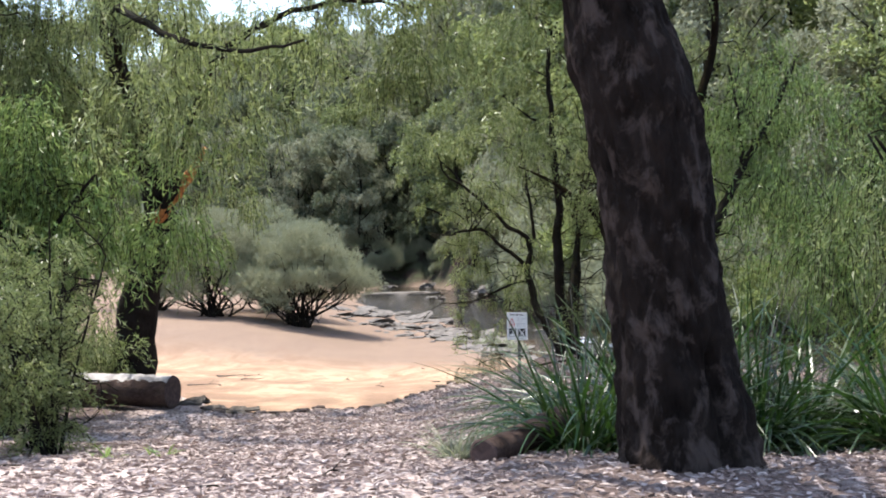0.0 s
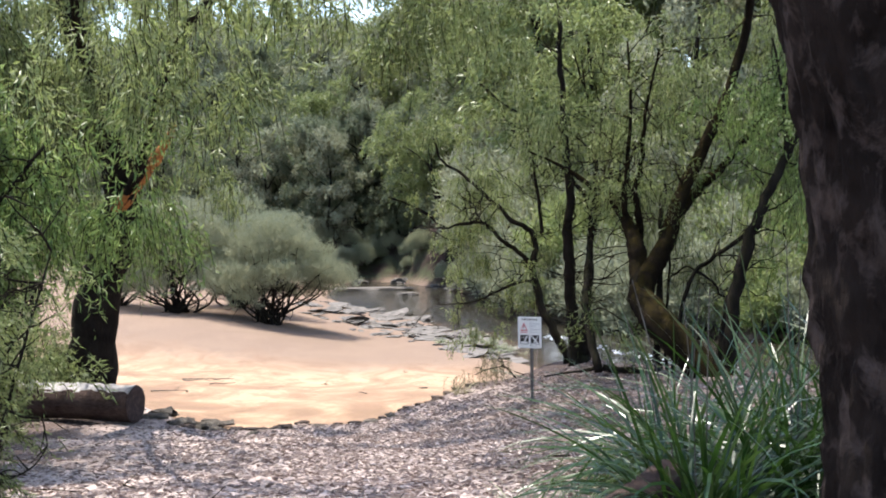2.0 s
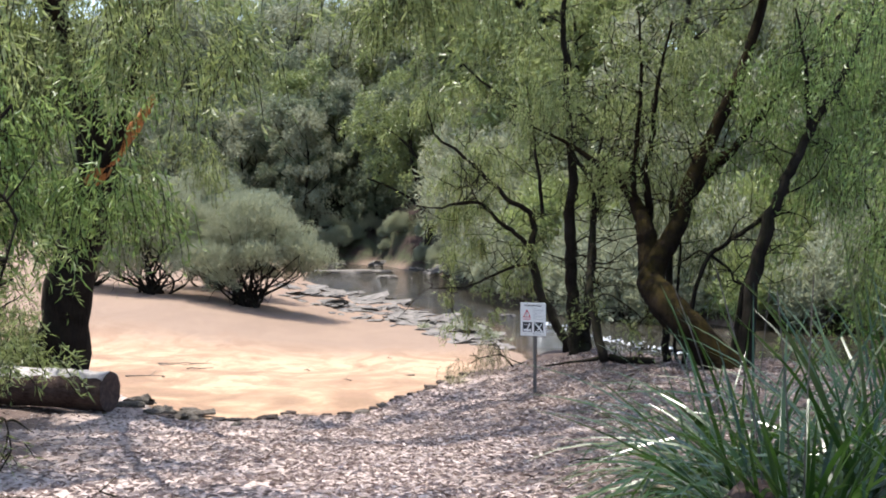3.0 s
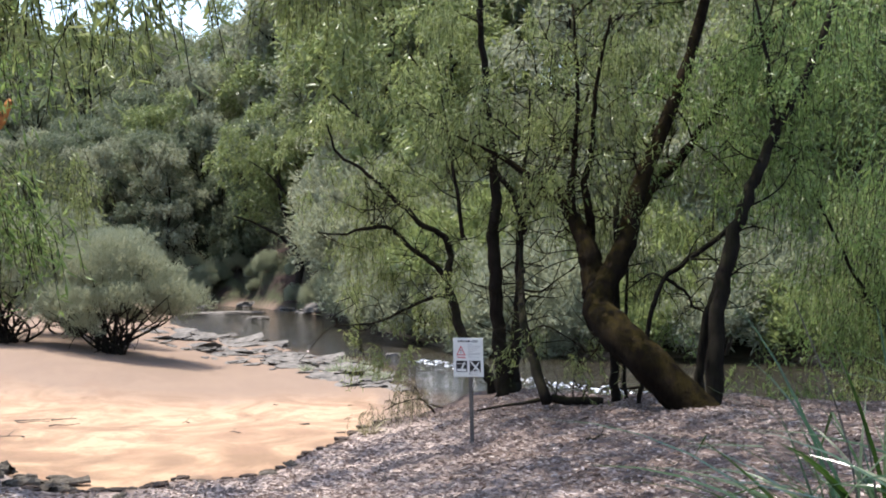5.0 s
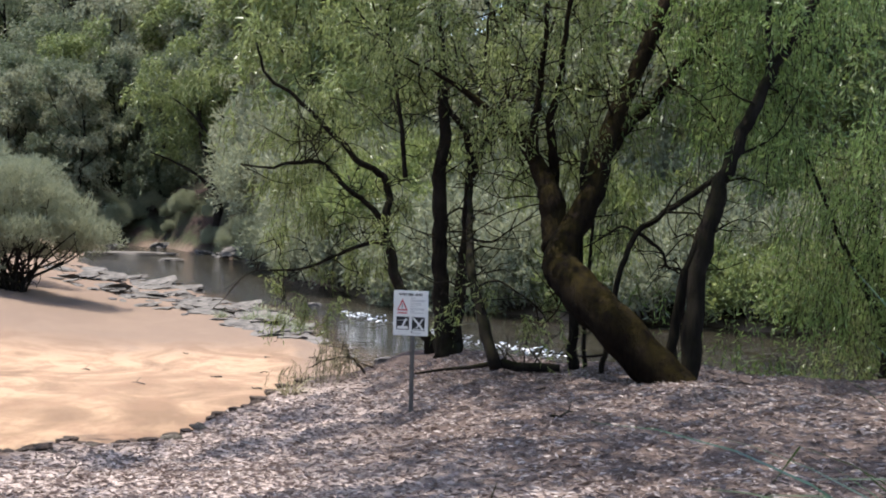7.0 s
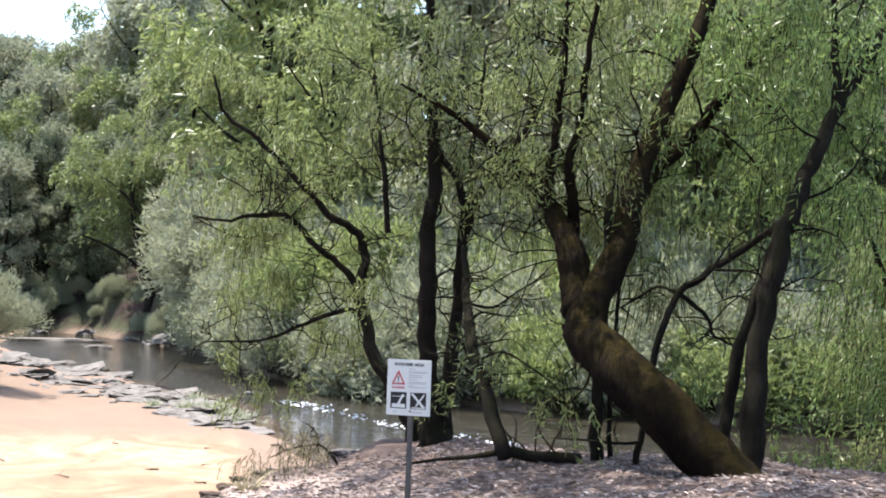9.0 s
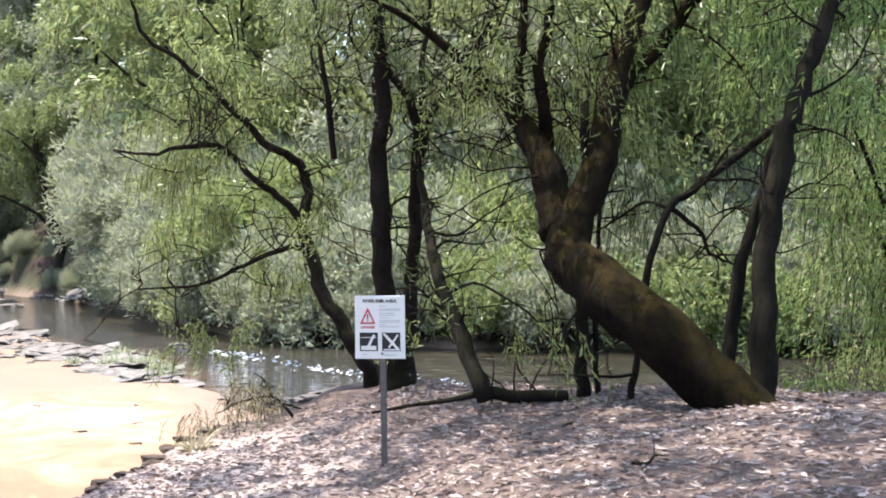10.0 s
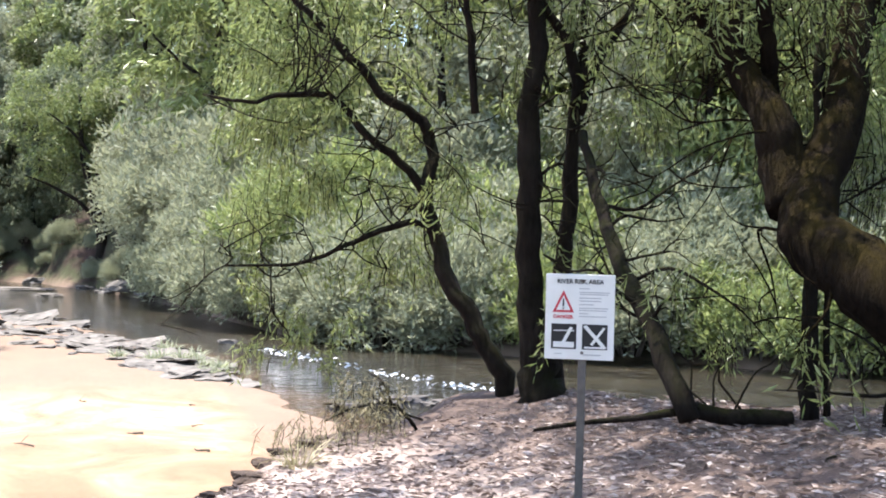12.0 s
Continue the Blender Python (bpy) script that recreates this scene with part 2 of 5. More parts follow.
def curve_pts(pts, per=5):
    """A smooth line through the given points."""
    p = np.array(pts, float)
    if len(p) < 3:
        return np.array([p[0] + (p[-1] - p[0]) * i / per for i in range(per + 1)])
    q = np.vstack([2 * p[0] - p[1], p, 2 * p[-1] - p[-2]])
    out = []
    for i in range(1, len(q) - 2):
        a, b, c, d = q[i - 1], q[i], q[i + 1], q[i + 2]
        for j in range(per):
            t = j / per
            out.append(0.5 * (2 * b + (c - a) * t + (2 * a - 5 * b + 4 * c - d) * t * t + (3 * b - a - 3 * c + d) * t ** 3))
    out.append(p[-1])
    return np.array(out)


def tube(line, r0, r1, sides=8, rough=0.0, rng=None, power=1.0):
    """Vertices and faces of a tapering limb along a line."""
    n = len(line)
    tang = np.gradient(line, axis=0)
    tang /= np.linalg.norm(tang, axis=1)[:, None] + 1e-9
    ref = np.array([0.3, 1.0, 0.1]) if abs(tang[:, 2]).mean() > 0.5 else np.array([0.1, 0.1, 1.0])
    u = np.cross(tang, ref)
    u /= np.linalg.norm(u, axis=1)[:, None] + 1e-9
    w = np.cross(tang, u)
    ang = np.arange(sides) * 2 * np.pi / sides
    along = np.linspace(0, 1, n)
    rad = (lerp(along, r0) if isinstance(r0, tuple) else r0 + (r1 - r0) * along ** power)[:, None] * np.ones((1, sides))
    if rough and rng is not None:
        rad = rad * (1 + rough * (rng.random((n, sides)) - 0.5) + rough * 0.8 * (rng.random((n, 1)) - 0.5))
    v = line[:, None, :] + rad[..., None] * (np.cos(ang)[None, :, None] * u[:, None, :] + np.sin(ang)[None, :, None] * w[:, None, :])
    i, j = np.meshgrid(np.arange(n - 1), np.arange(sides), indexing="ij")
    a, b = i * sides + j, i * sides + (j + 1) % sides
    f = np.stack([a, b, b + sides, a + sides], -1).reshape(-1, 4)
    caps = [tuple(range(sides - 1, -1, -1)), tuple(range((n - 1) * sides, n * sides))]
    return v.reshape(-1, 3), [tuple(x) for x in f.tolist()] + caps


def join(pieces):
    verts, faces, off = [], [], 0
    for v, f in pieces:
        verts.append(np.asarray(v))
        faces += [tuple(i + off for i in g) for g in f]
        off += len(v)
    return np.vstack(verts), faces


def unit(a):
    return a / (np.linalg.norm(a, axis=-1, keepdims=True) + 1e-9)


def leaf_mesh(name, base, way, length, width, mat, rng):
    """Many single leaves, each a pointed blade."""
    n = len(base)
    side = unit(np.cross(way, rng.normal(size=(n, 3))))
    nor = np.cross(way, side)
    length, width = length[:, None], width[:, None]
    mid = base + way * length * 0.45 + nor * length * 0.06
    v = np.stack([base, mid + side * width / 2, base + way * length, mid - side * width / 2], 1).reshape(-1, 3)
    f = np.arange(4 * n).reshape(n, 4)
    return mesh_of(name, v, f, mat)


def hanging(rng, clumps, twigs, per, drop, droop=0.8, out=0.35, bunch=9):
    """Leaf places and directions on twigs that arch out of clumps (x, y, z, rx, ry, rz) and hang down."""
    c = np.array(clumps, float)
    vol = (c[:, 3] * c[:, 4] * c[:, 5]) ** 0.7
    sprays = twigs // bunch + 1
    which = rng.choice(len(c), size=sprays, p=vol / vol.sum())
    d = unit(rng.normal(size=(sprays, 3)))
    heart = c[which, :3] + d * (rng.random(sprays) ** 0.45)[:, None] * c[which, 3:6]
    g = np.arange(twigs) % sprays
    start = heart[g] + rng.normal(size=(twigs, 3)) * drop * [0.24, 0.24, 0.14]
    h = unit(d[g] * [1, 1, 0] + rng.normal(size=(twigs, 3)) * [0.5, 0.5, 0])
    ln = drop * (0.4 + 0.9 * rng.random(twigs))
    t = (np.arange(per) + 1) / per
    t = t[None, :] * np.ones((twigs, 1)) + rng.random((twigs, per)) * 0.1
    p = start[:, None, :] + h[:, None, :] * (ln[:, None] * out * np.sqrt(t))[..., None] - np.array([0, 0, 1]) * (ln[:, None] * droop * t ** 1.5)[..., None]
    way = unit(rng.normal(size=(twigs, per, 3)) * 0.62 + h[:, None, :] * 0.35 + np.array([0, 0, -1]) * droop * 0.9)
    line = np.stack([start, start + h * (ln * out * 0.7)[:, None] - np.array([0, 0, 1]) * (ln * droop * 0.35)[:, None], start + h * (ln * out)[:, None] - np.array([0, 0, 1]) * (ln * droop)[:, None]], 1)
    return p.reshape(-1, 3), way.reshape(-1, 3), line


def twig_mesh(name, lines, mat, r=0.004):
    """Thin three-sided twigs along short lines."""
    n = len(lines)
    offs = np.array([[r, 0, 0], [-r * 0.5, r * 0.87, 0], [-r * 0.5, -r * 0.87, 0]])
    v = (lines[:, :, None, :] + offs[None, None]).reshape(-1, 3)
    k = np.arange(n)[:, None, None] * 9
    seg = np.array([[a * 3 + b, a * 3 + (b + 1) % 3, (a + 1) * 3 + (b + 1) % 3, (a + 1) * 3 + b] for a in (0, 1) for b in range(3)])
    return mesh_of(name, v, (k + seg[None]).reshape(-1, 4), mat)


def grow(rng, line, n, length, up=0.2):
    """Crooked side shoots from a limb, as point lists."""
    out = []
    for _ in range(n):
        i = rng.integers(len(line) // 4, len(line))
        p = line[i].copy()
        d = unit(rng.normal(size=3) * [1, 1, 0.6] + [0, 0, up])
        pts, ln = [p], length * (0.5 + rng.random())
        for _ in range(4):
            d = unit(d + rng.normal(size=3) * 0.35)
            p = p + d * ln / 4
            pts.append(p)
        out.append(pts)
    return out


def tree(name, base, limbs, mat, label, category, clumps, leaf, twigs, per, drop, leaf_len, leaf_wid, seed, shoots=3, shoot_len=0.9, group="", droop=0.8, out=0.35, sides=8, crown_label="", power=1.0):
    """A tree out of limbs (name, radius at the foot, radius at the tip, points) and a crown of single leaves on hanging twigs."""
    rng = np.random.default_rng(seed)
    ob = thing(name, base, label, category, group)
    o = np.array(base, float)
    ends = []
    for k, (lname, r0, r1, pts) in enumerate(limbs):
        line = curve_pts(pts)
        line[1:-1] += rng.normal(size=(len(line) - 2, 3)) * min(0.018, (r0[-1][1] if isinstance(r0, tuple) else r0) * 0.15)
        pieces = [tube(line - o, r0, r1, sides, 0.16, rng, power if k == 0 else 1.0)]
        for s in grow(rng, line, shoots if r1 < 0.12 else 0, shoot_len):
            sl = curve_pts(s, 3)
            pieces.append(tube(sl - o, min(0.022, max(0.012, r1 * 0.6)), 0.005, 5))
            ends.append(sl[-1])
            for s2 in grow(rng, sl, 4, shoot_len * 0.6):
                pieces.append(tube(curve_pts(s2, 2) - o, 0.009, 0.003, 4))
        v, f = join(pieces)
        part(lname, mesh_of(lname, v, f, mat, True), ob)
    if clumps or ends:
        cl = list(clumps) + [(*e, 0.3, 0.3, 0.25) for e in ends if rng.random() < 0.3]
        p, way, lines = hanging(rng, cl, twigs, per, drop, droop, out)
        n = len(p)
        part("crown", leaf_mesh("crown", p - o, way, leaf_len * (0.6 + 0.8 * rng.random(n)), leaf_wid * (0.6 + 0.8 * rng.random(n)), leaf, rng), ob, crown_label, "stuff")
        part("twig_growth", twig_mesh("twig_growth", lines - o, mat), ob, "", "stuff")
    return ob


def lerp(x, table):
    return np.interp(x, [a for a, _ in table], [b for _, b in table])


def smooth(a, b, x):
    t = np.clip((x - a) / (b - a), 0, 1)
    return t * t * (3 - 2 * t)


# ---- ground ----
LEVEL = -4.7
PROFILE = ((-60, 0.6), (-5, 0.1), (0, -0.05), (5, -0.35), (9.3, -0.62), (12, -0.92), (20, -1.95), (27, -2.83), (31, -2.98), (40, -3.1), (400, -3.1))
EDGE = ((-60, 40), (-10, 33.5), (-6.8, 32.2), (-5.2, 28.7), (-3.7, 27.7), (-2.9, 28.9), (-2, 28.7), (-1.4, 29.5), (-1, 30.9), (-0.1, 32.3), (1, 33.2), (2.2, 33.7), (3.2, 33.4), (4, 30.6), (5, 29.9), (8, 29.5), (20, 29.5), (80, 28))
SAND = ((20, -3.2), (30, -3.22), (36, -3.6), (44, -4.2), (52, -4.58), (62, -4.63), (75, -4.60), (90, -4.5), (400, -4.5))
SHORE = ((30, 1.0), (33, 1.3), (37, 1.75), (42, 2.1), (47, 2.6), (51, 2.9), (56, 2.4), (60, 2.4), (63, 2.1), (66, 1.3), (68, -0.5), (72, -1.0), (76, -1.9), (79, -4.6), (84, -8.0), (92, -13), (130, -34), (400, -200))
FARBANK = ((-200, 160), (-40, 126), (-8, 110), (-3, 112), (0.7, 103), (4.7, 87), (6.8, 71), (8.6, 68), (12.5, 64), (18, 61), (25, 57), (40, 50), (80, 45), (400, 45))


def height(x, y):
    x, y = np.asarray(x, float), np.asarray(y, float)
    litter = lerp(y, PROFILE) + 0.95 * smooth(-1.5, 4.5, x) * smooth(12, 27, y) + 0.05 * np.clip(-7 - x, 0, 40)
    litter = litter - 0.18 * smooth(5, 9, x) * smooth(20, 27, y) + 0.10 * np.exp(-((x - 1.9) ** 2 + (y - 10) ** 2) / 1.2)
    litter = litter + 0.035 * np.sin(x * 1.7 + y * 0.9) * np.sin(y * 1.3 - x * 0.4) + 0.02 * np.sin(x * 4.1 - y * 2.3)
    sand = lerp(y, SAND) + 0.05 * np.clip(-4 - x, 0, 30) + 0.12 * np.clip(-3.2 - x, 0, 7) * smooth(44, 60, y) + 0.03 * np.sin(x * 0.9 + 0.5 * y) * np.sin(y * 0.35)
    over = x - lerp(y, SHORE) + 0.25 * np.sin(y * 1.3) + 0.12 * np.sin(y * 3.7)
    sand = sand - 0.30 * np.clip(over, 0, 3)
    e = lerp(x, EDGE) + 0.14 * np.sin(x * 3.1) + 0.08 * np.sin(x * 8.3 + 1)
    wide = 0.3 + 2.0 * smooth(0.2, 1.6, x) + 0.9 * smooth(-3, -5, x)
    k = smooth(-0.1, 1.0, (y - e) / wide)
    z = litter * (1 - k) + sand * k
    beyond = y - lerp(x, FARBANK) - 0.7 * np.sin(x * 0.8) - 0.5 * np.sin(x * 2.1)
    steep = 1.6 + 2.0 * (1 - smooth(0.5, 9, x))
    bank = -5.3 + 1.0 * smooth(-1.5, 0.6, beyond) + steep * smooth(0.5, 7, beyond) + 0.22 * np.clip(beyond - 6, 0, 90)
    return np.where(beyond > -1.5, np.maximum(bank, np.where(beyond < 2, z, bank)), z)


def sandiness(x, y):
    e = lerp(x, EDGE) + 0.14 * np.sin(x * 3.1) + 0.08 * np.sin(x * 8.3 + 1)
    s = smooth(-0.1, 0.5, y - e) * (1 - smooth(0.6, 1.6, x) * (1 - smooth(33.5, 36, y)))
    return s


def sunlit_path(x, y):
    """Where the worn path is painted pale, as if in full sun."""
    mid = np.interp(y, [-10, 5, 12, 20, 28], [0.2, -0.9, -1.9, -2.4, -3.0])
    half = np.interp(y, [-10, 8, 14, 22, 30], [2.0, 2.0, 2.2, 2.6, 3.4])
    return 1 - smooth(0.75, 1.5, np.abs(x - mid + 0.5 * np.sin(y * 0.8) + 0.25 * np.sin(y * 2.3 + x)) / half)


def ground():
    xs = np.concatenate([np.linspace(-600, -60, 14)[:-1], np.linspace(-60, -14, 36)[:-1], np.arange(-14, 14.01, 0.2), np.linspace(14, 60, 36)[1:], np.linspace(60, 600, 14)[1:]])
    ys = np.concatenate([np.linspace(-300, -10, 12)[:-1], np.arange(-10, 4, 0.5), np.arange(4, 37, 0.2), np.arange(37, 80, 0.5), np.arange(80, 130, 0.8), np.linspace(130, 250, 30), np.linspace(260, 900, 12)])
    gx, gy = np.meshgrid(xs, ys, indexing="xy")
    z = height(gx, gy)
    v = np.stack([gx, gy, z], -1).reshape(-1, 3)
    nx, ny = len(xs), len(ys)
    i, j = np.meshgrid(np.arange(ny - 1), np.arange(nx - 1), indexing="ij")
    a = i * nx + j
    me = mesh_of("ground", v, np.stack([a, a + 1, a + nx + 1, a + nx], -1).reshape(-1, 4), GROUND, True)
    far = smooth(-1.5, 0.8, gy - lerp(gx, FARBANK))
    lip = gy - lerp(gx, EDGE) - 0.14 * np.sin(gx * 3.1) - 0.08 * np.sin(gx * 8.3 + 1)
    soil = np.exp(-((lip + 0.18) / 0.36) ** 2) * smooth(-6.5, -4.5, gx) * (1 - smooth(0.4, 1.6, gx))
    damp = np.maximum(smooth(41, 60, gy) * 0.95, smooth(-2.2, 0.3, gx - lerp(gy, SHORE)))
    for key, val in (("sandy", sandiness(gx, gy)), ("wooded_shade", far), ("damp", damp), ("sunlit_path", sunlit_path(gx, gy)), ("bare_soil", soil)):
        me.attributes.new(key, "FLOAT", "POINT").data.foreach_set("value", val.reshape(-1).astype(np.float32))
    return tagged(new("ground", me), "leaf-strewn earth bank falling to an orange sandy river beach", "ground", "", "structure")


ground()


def at(x, y, lift=0.0):
    return (x, y, float(height(x, y)) + lift)


RIFFLE = ((5.0, 63.5), (5.6, 62.2), (7.4, 56.9), (8.3, 54.1), (9.6, 52.2), (10.5, 50.5), (13, 48))


def off_riffle(x, y):
    """Distance from the line of broken water."""
    best = np.full(np.shape(x), 1e9)
    for (ax, ay), (bx, by) in zip(RIFFLE, RIFFLE[1:]):
        t = np.clip(((x - ax) * (bx - ax) + (y - ay) * (by - ay)) / ((bx - ax) ** 2 + (by - ay) ** 2), 0, 1)
        best = np.minimum(best, np.hypot(x - ax - t * (bx - ax), y - ay - t * (by - ay)))
    return best


def water():
    xs = np.concatenate([[-300, -100], np.arange(-40, 40.1, 0.5), [100, 300]])
    ys = np.concatenate([[28], np.arange(32, 130, 0.5), [160, 250]])
    gx, gy = np.meshgrid(xs, ys, indexing="xy")
    rough = np.exp(-(off_riffle(gx, gy) / 0.8) ** 2)
    z = LEVEL + 0.012 * rough * np.sin(gx * 5 + gy * 3)
    nx, ny = len(xs), len(ys)
    i, j = np.meshgrid(np.arange(ny - 1), np.arange(nx - 1), indexing="ij")
    a = i * nx + j
    me = mesh_of("water", np.stack([gx, gy, z], -1).reshape(-1, 3), np.stack([a, a + 1, a + nx + 1, a + nx], -1).reshape(-1, 4), WATER, True)
    depth = LEVEL - height(gx, gy)
    shallow = (1 - smooth(0.02, 0.55, depth)) * (1 - smooth(68, 76, gy))
    me.attributes.new("shallow", "FLOAT", "POINT").data.foreach_set("value", shallow.reshape(-1).astype(np.float32))
    me.attributes.new("riffle", "FLOAT", "POINT").data.foreach_set("value", rough.reshape(-1).astype(np.float32))
    tagged(new("water", me), "dark shallow river water with a line of small riffles", "water", "", "structure")
    # plain white flecks on the water stand in for sun glints
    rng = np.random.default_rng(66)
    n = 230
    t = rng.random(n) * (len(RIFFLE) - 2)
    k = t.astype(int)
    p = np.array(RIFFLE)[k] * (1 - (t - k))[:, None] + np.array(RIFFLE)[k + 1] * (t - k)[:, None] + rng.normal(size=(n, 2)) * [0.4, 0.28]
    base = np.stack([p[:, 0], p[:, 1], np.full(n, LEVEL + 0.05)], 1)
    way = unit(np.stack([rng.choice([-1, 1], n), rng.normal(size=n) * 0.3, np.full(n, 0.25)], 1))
    tagged(new("foam", leaf_mesh("foam", base, way, 0.06 + 0.22 * rng.random(n) ** 2, 0.04 + 0.05 * rng.random(n), GLINT, rng)), "small white flecks painting the sun's sparkle on the riffle", "foam", "", "stuff")


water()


# ---- the dark tree beside the path ----
def big_trunk():
    rng = np.random.default_rng(3)
    ob = thing("tree", (1.92, 9.9, float(height(1.92, 9.9)) - 0.05), "massive dark rough-barked tree trunk beside the path", "tree", "dark trees")
    o = np.array(ob.location)
    rings, sides = 230, 96
    zs = np.linspace(-0.75, 9.0, rings)
    cx = np.interp(zs, [-0.75, -0.43, -0.05, 0.37, 1.0, 1.63, 2.05, 2.35, 2.9, 9], [2.0, 1.98, 1.94, 1.885, 1.815, 1.755, 1.665, 1.585, 1.46, 0.9])
    rad = np.interp(zs, [-0.75, -0.43, -0.05, 0.37, 1.0, 1.63, 2.05, 2.35, 2.9, 9], [0.49, 0.475, 0.455, 0.42, 0.415, 0.41, 0.435, 0.435, 0.36, 0.28])
    ang = np.arange(sides) * 2 * np.pi / sides
    v = np.zeros((rings, sides, 3))
    for i, z in enumerate(zs):
        for j, a in enumerate(ang):
            q = Vector((math.cos(a) * 1.3, math.sin(a) * 1.3, z * 1.1))
            r = rad[i] * (1 + 0.10 * noise.noise(q * 1.5) + 0.075 * noise.noise(q * 4.5) + 0.06 * noise.noise(Vector((q.x * 9, q.y * 9, q.z * 4))) + 0.035 * noise.noise(Vector((q.x * 22, q.y * 22, q.z * 12))))
            foot = max(0.0, 1 - (z + 0.75) / 1.1)
            r += 0.12 * foot ** 2 * (0.5 + 0.5 * math.cos(3 * a - 0.2))
            hollow = math.exp(-((a - 5.25) / 0.16) ** 2) * float(smooth(-0.7, -0.5, z) * (1 - smooth(0.1, 0.5, z)))
            hollow += 0.5 * math.exp(-((a - 4.35) / 0.2) ** 2 - ((z - 1.35) / 0.22) ** 2)
            r -= 0.13 * hollow
            v[i, j] = (cx[i] + r * math.cos(a), 9.9 + r * math.sin(a), z)
    i, j = np.meshgrid(np.arange(rings - 1), np.arange(sides), indexing="ij")
    a, b = i * sides + j, i * sides + (j + 1) % sides
    f = np.stack([a, b, b + sides, a + sides], -1).reshape(-1, 4)
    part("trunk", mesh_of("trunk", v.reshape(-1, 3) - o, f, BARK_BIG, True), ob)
    # limbs and crown lie above the view, added to shade the ground below
    limbs = [[(1.0, 9.9, 8.5), (0.0, 11.5, 9.6), (-1.3, 14, 10.5)], [(1.0, 9.9, 8.3), (0.2, 10.4, 9.4), (-0.8, 11.5, 10.0), (-1.6, 12, 10.4)], [(0.95, 9.9, 8.8), (0.9, 12, 9.8), (1.2, 16, 10.4)]]
    for pts in limbs:
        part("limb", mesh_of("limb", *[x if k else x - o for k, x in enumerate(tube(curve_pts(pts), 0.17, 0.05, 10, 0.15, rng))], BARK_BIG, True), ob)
    cl = [(-1.8 + 5.5 * rng.random(), 8.0 + 9 * rng.random(), 8.2 + 3 * rng.random(), 0.9, 0.9, 0.5) for _ in range(50)]
    p, way, _ = hanging(rng, cl, 1800, 9, 0.7, 0.6)
    part("crown", leaf_mesh("crown", p - o, way, 0.13 + 0.05 * rng.random(len(p)), 0.045 + 0.015 * rng.random(len(p)), LEAF_PEP, rng), ob, "", "stuff")


big_trunk()


# ---- sedge tussocks ----
def blades(rng, base, n, ln, wid, lean_lo, lean_hi, spread, segs=7):
    """Long strap leaves that rise from a tuft and arch over."""
    o = np.array(base)
    az = rng.random(n) * 2 * np.pi
    tilt = np.radians(lean_lo + (lean_hi - lean_lo) * rng.random(n) ** 0.6)
    length = ln * (0.55 + 0.6 * rng.random(n))
    foot = np.stack([np.cos(az), np.sin(az), np.zeros(n)], 1) * (spread * np.sqrt(rng.random(n)))[:, None]
    az2 = az + rng.normal(size=n) * 0.75
    kink = np.where(rng.random(n) < 0.2, rng.integers(2, 6, n), 99)
    snap = 0.6 + 0.9 * rng.random(n)
    h = np.stack([np.cos(az2), np.sin(az2), np.zeros(n)], 1)
    bend = (0.5 + 1.1 * rng.random(n)) * (0.35 + tilt)
    verts, faces = [], []
    t = np.linspace(0, 1, segs + 1)
    side0 = np.stack([-np.sin(az2), np.cos(az2), np.zeros(n)], 1)
    tw = rng.normal(size=n) * 0.5
    p = foot.copy()
    ang = tilt.copy()
    rows = []
    for k in range(segs + 1):
        w = wid * (0.75 + 0.5 * ((np.arange(n) * 7) % 10) / 10) * (1 - (k / segs) ** 2.2) + 0.001
        nrm = h * np.cos(ang)[:, None] - np.array([0, 0, 1]) * np.sin(ang)[:, None]
        sd = side0 * np.cos(tw)[:, None] + nrm * np.sin(tw)[:, None]
        rows.append(np.stack([p - sd * w[:, None] / 2, p + sd * w[:, None] / 2], 1))
        d = h * np.sin(ang)[:, None] + np.array([0, 0, 1]) * np.cos(ang)[:, None]
        p = p + d * (length / segs)[:, None]
        ang = np.minimum(ang + bend / segs + np.where(kink == k, snap, 0), 2.5)
    v = np.stack(rows, 1).reshape(-1, 3)
    k0 = np.arange(n)[:, None] * (2 * (segs + 1)) + np.arange(segs)[None] * 2
    f = np.stack([k0, k0 + 1, k0 + 3, k0 + 2], -1).reshape(-1, 4)
    return v, f


def tussock(x, y, n, ln, seed, label="dark green strap-leaved sedge tussock with glossy arching blades", spread=0.40, wid=0.032, lo=3, hi=100):
    rng = np.random.default_rng(seed)
    ob = thing("sedge_tussock", at(x, y, -0.03), label, "sedge", "sedges beside the path")
    v, f = blades(rng, (0, 0, 0), n, ln, wid, lo, hi, spread)
    part("foliage", mesh_of("foliage", v, f, BLADE), ob, "", "stuff")
    v, f = blades(rng, (0, 0, 0), n // 4, ln * 0.62, wid * 0.8, 55, 96, spread * 1.3)
    part("dead_foliage", mesh_of("dead_foliage", v, f, BLADE_DEAD), ob, "dead brown lower blades", "stuff")
    stalks = [tube(curve_pts([(0.1 * a, 0.1 * b, 0), (0.16 * a, 0.16 * b, ln * 0.5), (0.3 * a, 0.3 * b, ln * (0.8 + 0.25 * rng.random()))]), 0.008, 0.004, 5) for a, b in rng.normal(size=(3, 2))]
    for sv, sf in stalks:
        part("stalk", mesh_of("stalk", sv, sf, BARK_GREY), ob, "dry brown flower stalk")
    return ob


